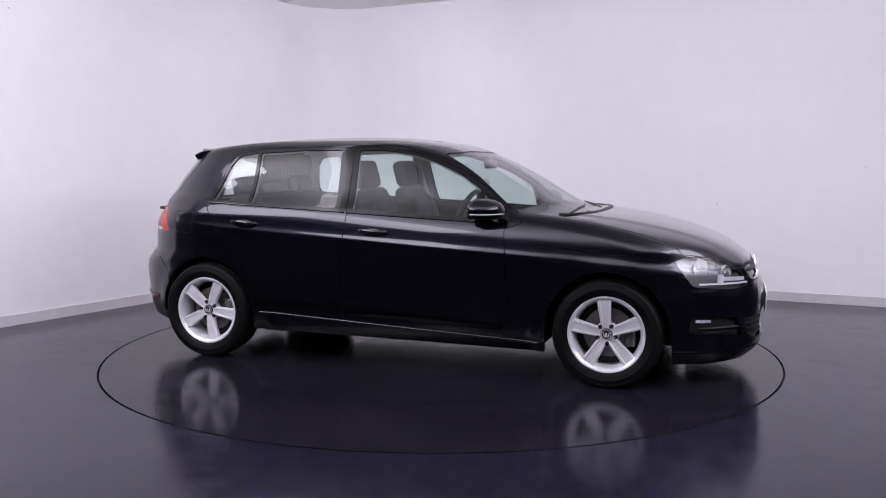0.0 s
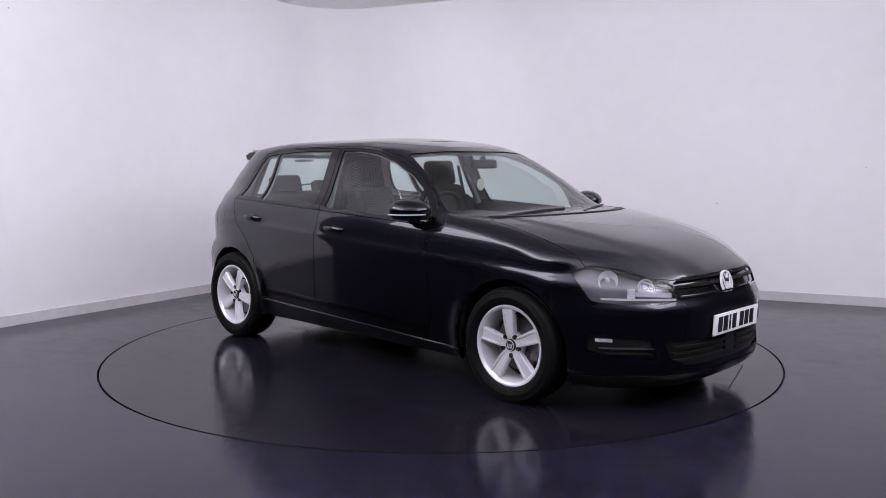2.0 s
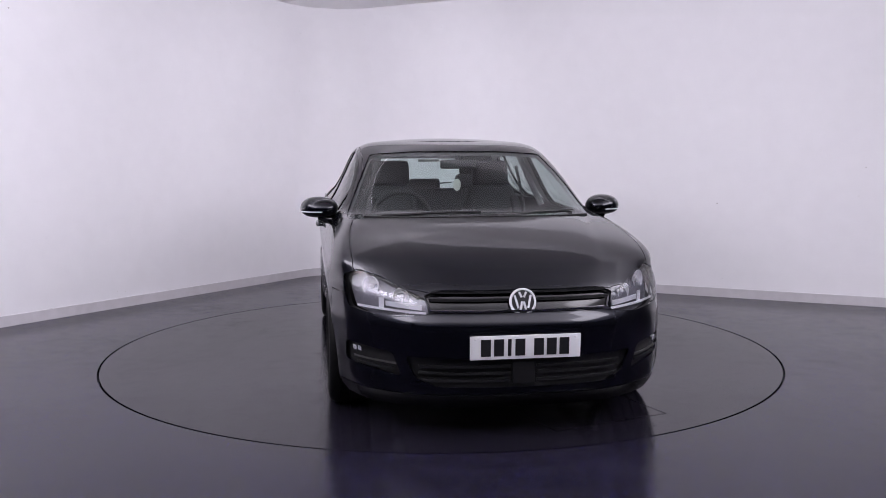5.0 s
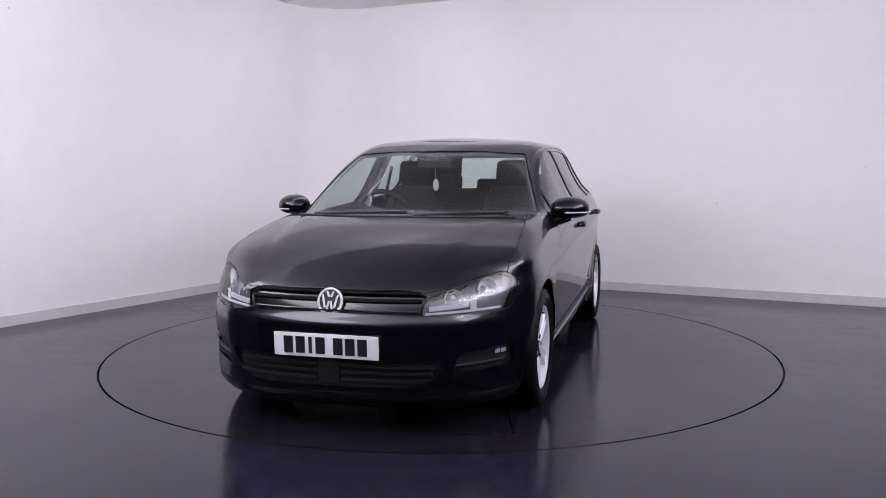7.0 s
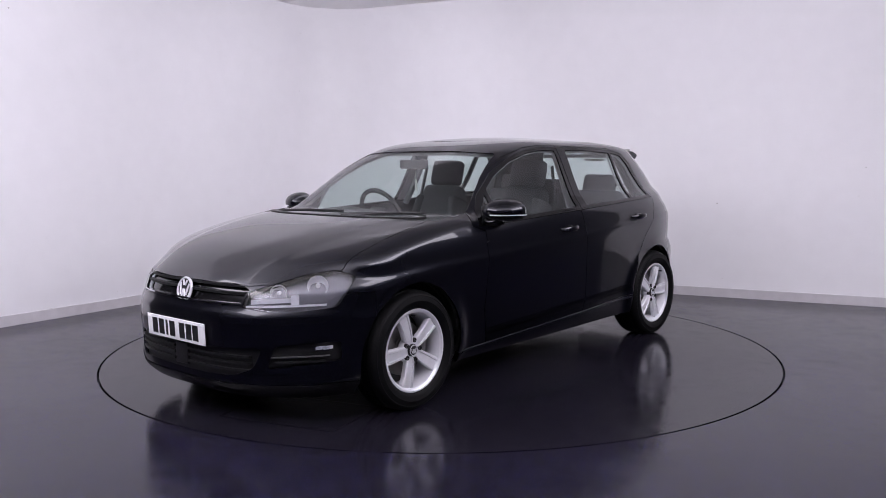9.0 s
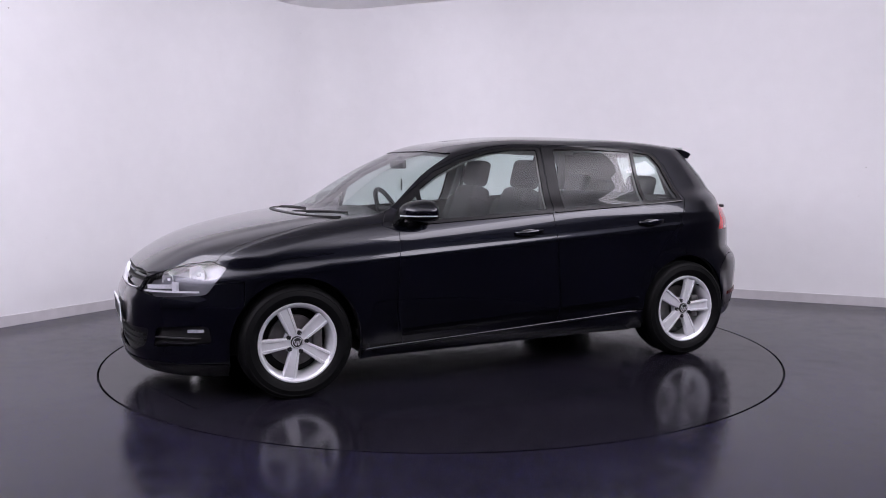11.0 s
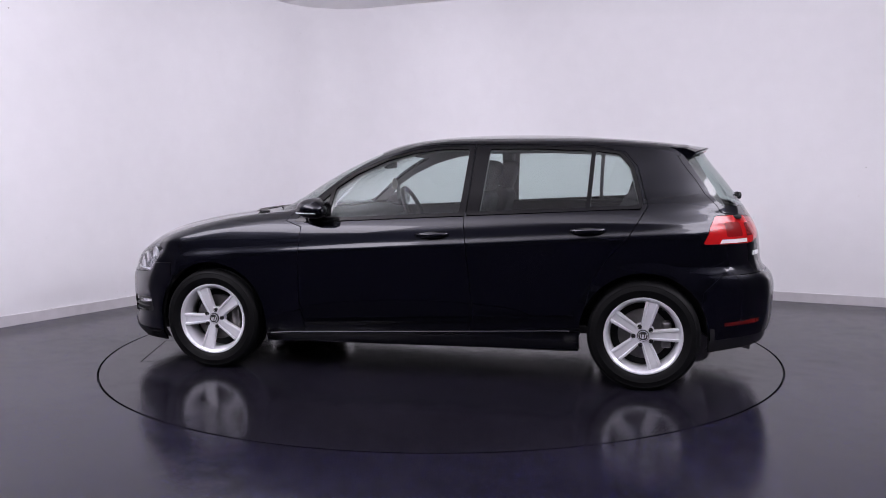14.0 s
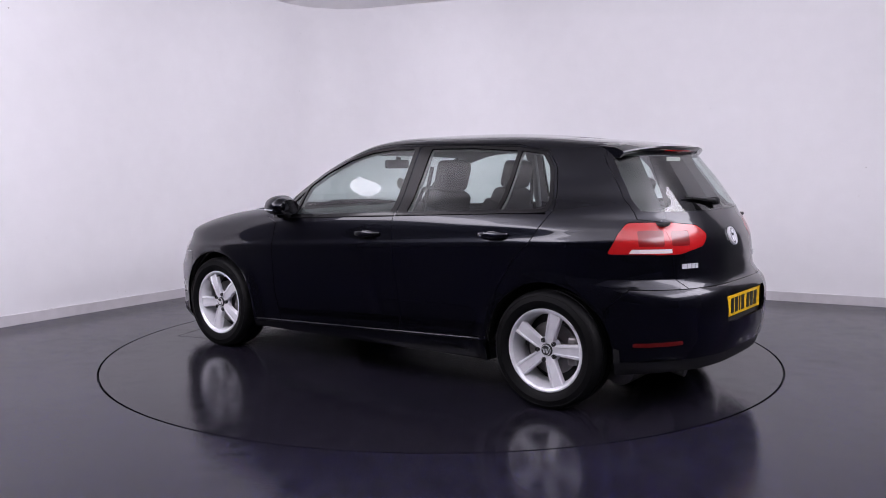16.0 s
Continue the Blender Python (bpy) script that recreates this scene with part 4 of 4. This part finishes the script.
def wheel(x, y, phase):
    w = new("wheel")
    w.parent = CAR
    w.matrix_basis = pose(x, y, 0.313, 0, 0, 0 if y > 0 else 180)
    tagged(w, "five-spoke silver alloy wheel with a black tyre")
    bm = bmesh.new()
    lathe(bm, [(0.212, -0.10), (0.25, -0.112), (0.29, -0.108), (0.306, -0.092), (0.3135, -0.07), (0.3155, -0.056), (0.309, -0.054), (0.309, -0.048), (0.316, -0.046), (0.3165, -0.006), (0.310, -0.004), (0.310, 0.004),
               (0.3165, 0.006), (0.316, 0.046), (0.309, 0.048), (0.309, 0.054), (0.3155, 0.056), (0.3135, 0.070), (0.306, 0.092), (0.297, 0.1), (0.29, 0.1045), (0.287, 0.1035), (0.262, 0.110), (0.258, 0.108), (0.24, 0.106), (0.222, 0.094), (0.213, 0.08)], 80)
    part("tyre", bm, RUBBER, w, "black rubber tyre", angle=30)
    bm = bmesh.new()
    lathe(bm, [(0.207, -0.09), (0.19, -0.05), (0.184, 0.0), (0.186, 0.05), (0.196, 0.074), (0.199, 0.084), (0.206, 0.0905), (0.211, 0.094), (0.219, 0.0945), (0.222, 0.090), (0.221, 0.084)], 80)
    rim = part("rim", bm, ALLOY, w, "silver alloy rim", angle=30)
    for k in range(5):
        bm = bmesh.new()
        spoke(bm, radians(phase + 72 * k))
        part("spoke", bm, ALLOY, rim, angle=25)
    bm = bmesh.new()
    lathe(bm, [(0.070, 0.03), (0.070, 0.056), (0.064, 0.064), (0.04, 0.068), (0.034, 0.068), (0.033, 0.06)], 50)
    part("hub", bm, ALLOY, rim)
    for k in range(5):
        q = radians(phase + 36 + 72 * k)
        bm = bmesh.new()
        lathe(bm, [(0.0125, 0.0), (0.0125, 0.013), (0.010, 0.014), (0.009, 0.008), (0.001, 0.008)], 16, Matrix.Translation((0.054 * math.cos(q), 0.064, 0.054 * math.sin(q))))
        part("wheel_bolt", bm, BLACK_MARK, rim)
    bm = bmesh.new()
    lathe(bm, [(0.033, 0.06), (0.033, 0.075), (0.030, 0.079), (0.001, 0.080)], 32)
    cap = part("centre_cap", bm, BLACK_MARK, rim, "dark cap with a chrome mark")
    bm = bmesh.new()
    lathe(bm, [(0.029, 0.078), (0.029, 0.082), (0.0255, 0.082), (0.0255, 0.078)], 32)
    part("chrome_ring", bm, BOWL, w)
    for x0, z0, x1, z1 in ((-0.017, 0.011, -0.011, -0.013), (-0.005, -0.016, -0.003, 0.008), (0.005, -0.016, 0.003, 0.008), (0.017, 0.011, 0.011, -0.013)):
        bm = bmesh.new()
        tube(bm, [(x0, 0.081, z0), (x1, 0.081, z1)], 0.0026, 5)
        part("mark_bar", bm, BOWL, w)
    bm = bmesh.new()
    lathe(bm, [(0.0045, 0.07), (0.0045, 0.09), (0.003, 0.098), (0.001, 0.098)], 10, pose(0.185 * math.cos(radians(phase + 20)), 0, 0.185 * math.sin(radians(phase + 20))))
    part("valve", bm, BLACK_MARK, rim)
    bm = bmesh.new()
    lathe(bm, [(0.001, 0.02), (0.07, 0.02), (0.07, 0.008), (0.142, 0.008), (0.142, -0.014), (0.07, -0.014)], 48)
    part("brake_disc", bm, STEEL, w, "worn steel brake disc")
    bm = bmesh.new()
    box(bm, -0.155, -0.10, -0.04, 0.035, -0.075, 0.075, 0.015)
    part("brake_caliper", bm, STEEL, w)
    bm = bmesh.new()
    lathe(bm, [(0.001, -0.06), (0.20, -0.06), (0.20, -0.09)], 40)
    part("brake_shield", bm, PLASTIC, w)
    return w


for wx, wy, phase in ((WHEEL_F, 0.772, 68), (WHEEL_R, 0.762, 105), (WHEEL_F, -0.772, 85), (WHEEL_R, -0.762, 115)):
    wheel(wx, wy, phase)

for wx in (WHEEL_F, WHEEL_R):
    for sgn in (1, -1):
        bm = bmesh.new()
        n, rows = 28, []
        for i in range(n + 1):
            a = math.pi * (-0.02 + 1.04 * i / n)
            rows.append([bm.verts.new((wx + r * math.cos(a), y * sgn, 0.312 + r * math.sin(a))) for r, y in ((0.365, 0.80), (0.39, 0.79), (0.39, 0.50), (0.05, 0.50))])
        for a, b in zip(rows, rows[1:]):
            for j in range(3):
                bm.faces.new((a[j], a[j + 1], b[j + 1], b[j]))
        part("wheel_arch_liner", bm, PLASTIC, CAR, "black wheel arch liner")

# ---- the car: underside ----
bm = bmesh.new()
box(bm, -0.93, 0.93, -0.79, 0.79, 0.19, 0.27, 0.02)
box(bm, 0.93, 2.02, -0.50, 0.50, 0.19, 0.40, 0.03)
box(bm, -1.95, -0.93, -0.50, 0.50, 0.24, 0.42, 0.03)
box(bm, -1.85, -1.69, -0.60, 0.60, 0.27, 0.45, 0.03)
box(bm, 1.70, 1.85, -0.62, 0.62, 0.19, 0.30, 0.03)
part("underbody", bm, PLASTIC, CAR, "black underbody")
bm = bmesh.new()
tube(bm, [(0.8, -0.05, 0.17), (-0.6, -0.05, 0.17), (-1.3, 0.18, 0.22), (-1.6, 0.30, 0.22)], 0.03, 10)
tube(bm, [(-1.62, 0.05, 0.21), (-1.62, 0.60, 0.21)], [0.085, 0.085], 16)
tube(bm, [(-1.7, 0.48, 0.23), (-1.86, 0.48, 0.23), (-1.93, 0.48, 0.215)], 0.026, 12)
part("exhaust", bm, STEEL, CAR, "dull steel exhaust pipe and silencer")
for wx in (WHEEL_F, WHEEL_R):
    bm = bmesh.new()
    tube(bm, [(wx, -0.70, 0.30), (wx, -0.5, 0.22), (wx, 0.5, 0.22), (wx, 0.70, 0.30)], 0.04, 10)
    part("axle", bm, PLASTIC, CAR)


# ---- the car: cabin ----
def cushion(bm, m, sx, sy, sz, bevel=0.04):
    box(bm, -sx / 2, sx / 2, -sy / 2, sy / 2, -sz / 2, sz / 2, bevel, m)


def seat(x, y):
    s = new("seat")
    s.parent = CAR
    s.matrix_basis = pose(x, y, 0)
    tagged(s, "dark cloth front seat")
    bm = bmesh.new()
    cushion(bm, pose(0.05, 0, 0.52, 0, -8, 0), 0.52, 0.50, 0.16, 0.06)
    part("cushion", bm, FABRIC, s)
    bm = bmesh.new()
    cushion(bm, pose(-0.31, 0, 0.82, 0, -20, 0), 0.14, 0.48, 0.62, 0.06)
    cushion(bm, pose(-0.29, 0.21, 0.80, 0, -20, 0), 0.17, 0.09, 0.48, 0.035)
    cushion(bm, pose(-0.29, -0.21, 0.80, 0, -20, 0), 0.17, 0.09, 0.48, 0.035)
    for v in bm.verts:
        v.co.y *= 1 - 0.30 * step(v.co.z, 0.78, 1.12)
    part("backrest", bm, FABRIC, s)
    bm = bmesh.new()
    cushion(bm, pose(-0.435, 0, 1.205, 0, -14, 0), 0.10, 0.27, 0.19, 0.045)
    part("headrest", bm, FABRIC, s)
    for d in (-0.07, 0.07):
        bm = bmesh.new()
        tube(bm, [(-0.40, d, 1.06), (-0.43, d, 1.16)], 0.007, 8)
        part("headrest_post", bm, CHROME, s)


seat(0.07, 0.37)
seat(0.07, -0.37)
bench = new("rear_seat")
bench.parent = CAR
tagged(bench, "dark cloth rear bench with headrests")
bm = bmesh.new()
cushion(bm, pose(-0.80, 0, 0.53, 0, -8, 0), 0.52, 1.26, 0.18, 0.06)
part("cushion", bm, FABRIC, bench)
bm = bmesh.new()
cushion(bm, pose(-1.15, 0, 0.79, 0, -22, 0), 0.15, 1.26, 0.58, 0.06)
part("backrest", bm, FABRIC, bench)
for y, h in ((0.40, 1.115), (-0.40, 1.115), (0.0, 1.075)):
    bm = bmesh.new()
    cushion(bm, pose(-1.265, y, h, 0, -16, 0), 0.09, 0.27, 0.15, 0.04)
    part("headrest", bm, FABRIC, bench)
bm = bmesh.new()
box(bm, -1.85, -1.32, -0.60, 0.60, 0.965, 0.985, 0.008)
part("parcel_shelf", bm, DASH, CAR, "dark parcel shelf")

bm = bmesh.new()
n, rows = 20, []
for i in range(n + 1):
    y = -0.74 + 1.48 * i / n
    hump = 0.03 * math.exp(-(((y + 0.37) / 0.2) ** 2))
    edge = screen_x(y, 1.0) - 0.06
    rows.append([bm.verts.new(p) for p in ((edge, y, 0.955), (edge - 0.12, y, 0.965), (0.62, y, 0.965 + hump), (0.50, y, 0.945 + hump), (0.47, y, 0.90), (0.50, y, 0.75), (0.62, y, 0.62), (edge, y, 0.60))])
for a, b in zip(rows, rows[1:]):
    for j in range(7):
        bm.faces.new((a[j], a[j + 1], b[j + 1], b[j]))
dash = part("dashboard", bm, DASH, CAR, "dark grey soft dashboard", angle=60)
bm = bmesh.new()
box(bm, 0.44, 0.62, -0.12, 0.12, 0.45, 0.90, 0.03)
box(bm, -0.25, 0.55, -0.10, 0.10, 0.40, 0.60, 0.04)
part("centre_console", bm, DASH, dash)

bm = bmesh.new()
rings = []
for i in range(40):
    a = 2 * math.pi * i / 40
    c, d = Vector((0, 0.185 * math.cos(a), 0.185 * math.sin(a))), Vector((0, math.cos(a), math.sin(a)))
    rings.append([bm.verts.new(pose(0.33, -0.37, 0.93, 0, 25, 0) @ (c + 0.016 * (math.cos(2 * math.pi * k / 10) * d + math.sin(2 * math.pi * k / 10) * Vector((1, 0, 0))))) for k in range(10)])
for i in range(40):
    a, b = rings[i], rings[(i + 1) % 40]
    for k in range(10):
        bm.faces.new((a[k], a[(k + 1) % 10], b[(k + 1) % 10], b[k]))
steer = part("steering_wheel", bm, DASH, CAR, "black steering wheel")
bm = bmesh.new()
box(bm, -0.02, 0.03, -0.08, 0.08, -0.07, 0.06, 0.02, pose(0.34, -0.37, 0.925, 0, 25, 0))
box(bm, 0.0, 0.02, -0.17, 0.17, -0.02, 0.02, 0.008, pose(0.34, -0.37, 0.925, 0, 25, 0))
tube(bm, [(0.35, -0.37, 0.92), (0.55, -0.37, 0.83)], 0.035, 10)
part("wheel_boss", bm, DASH, steer)
bm = bmesh.new()
box(bm, 0.385, 0.415, -0.12, 0.12, 1.245, 1.305, 0.014)
tube(bm, [(0.395, 0, 1.295), (0.385, 0, 1.325)], 0.018, 8)
part("rear_view_mirror", bm, DASH, CAR, "black interior mirror")
bm = bmesh.new()
lathe(bm, [(0.001, -0.002), (0.033, -0.002), (0.033, 0.002), (0.001, 0.002)], 24, pose(0.375, -0.005, 1.14, 0, 0, 60) @ Matrix.Diagonal((0.8, 1, 1.2, 1)))
tube(bm, [(0.375, -0.005, 1.175), (0.385, -0.005, 1.25)], 0.0015, 5)
part("air_freshener", bm, PALE, CAR, "pale oval card hanging from the mirror")
for sgn in (1, -1):
    bm = bmesh.new()
    tube(bm, [(-0.31, 0.755 * sgn, 0.97), (-0.345, 0.66 * sgn, 1.18), (-0.36, 0.585 * sgn, 1.35)], 0.022, 8)
    part("pillar_trim", bm, PILLAR, CAR, "pale grey pillar trim")
    bm = bmesh.new()
    tube(bm, [(-0.36, 0.57 * sgn, 1.26), (-0.33, 0.62 * sgn, 1.0), (-0.28, 0.64 * sgn, 0.6)], 0.012, 6)
    part("seat_belt", bm, FABRIC, CAR)
for sgn in (1, -1):
    bm = bmesh.new()
    low = [bm.verts.new((x, y * sgn, 1.0)) for x, y in ((-1.33, 0.69), (-1.62, 0.60), (-1.79, 0.44), (-1.74, 0.41), (-1.55, 0.55), (-1.33, 0.64))]
    top = [bm.verts.new((x, y * sgn, 1.345)) for x, y in ((-1.25, 0.57), (-1.45, 0.49), (-1.58, 0.35), (-1.53, 0.33), (-1.40, 0.45), (-1.25, 0.53))]
    bm.faces.new(low[::-1])
    bm.faces.new(top)
    for k in range(6):
        bm.faces.new((low[k], low[(k + 1) % 6], top[(k + 1) % 6], top[k]))
    part("pillar_trim", bm, DASH, CAR, "dark rear pillar trim")
bm = bmesh.new()
box(bm, -1.55, 0.12, -0.50, 0.50, 1.372, 1.386, 0.006)
part("headliner", bm, PILLAR, CAR, "pale grey roof lining")
bm = bmesh.new()
box(bm, -1.30, 0.95, -0.74, 0.74, 0.30, 0.34, 0.01)
part("cabin_floor", bm, DASH, CAR)


# ---- marks let into the disc ----
def seam(x0, y0, x1, y1):
    bm = bmesh.new()
    d = (Vector((x1, y1)) - Vector((x0, y0))).normalized() * 0.0022
    vs = [bm.verts.new((x, y, 0.0015)) for x, y in ((x0 - d.y, y0 + d.x), (x1 - d.y, y1 + d.x), (x1 + d.y, y1 - d.x), (x0 + d.y, y0 - d.x))]
    bm.faces.new(vs)
    bmesh.ops.solidify(bm, geom=bm.faces[:], thickness=0.002)
    part("seam", bm, GAP, TABLE, "dark joint of a floor hatch", smooth=False)


SEAMS = ((1.80, 0.89, 2.0, 0.25), (1.80, 0.89, 1.36, 0.75), (1.36, 0.75, 1.56, 0.11), (2.0, 0.25, 1.56, 0.11))
for p in SEAMS:
    seam(*p)


def motions():
    rows = []
    for i in range(33):
        t = i * 0.5
        rows.append((t, pose(0, 0, 0, 0, 0, turn_at(t)) @ pose(-0.061, 0.064, 0)))
    walk(CAR, rows)
    walk(TABLE, [(i * 0.5, pose(0, 0, 0, 0, 0, turn_at(i * 0.5))) for i in range(33)])


motions()
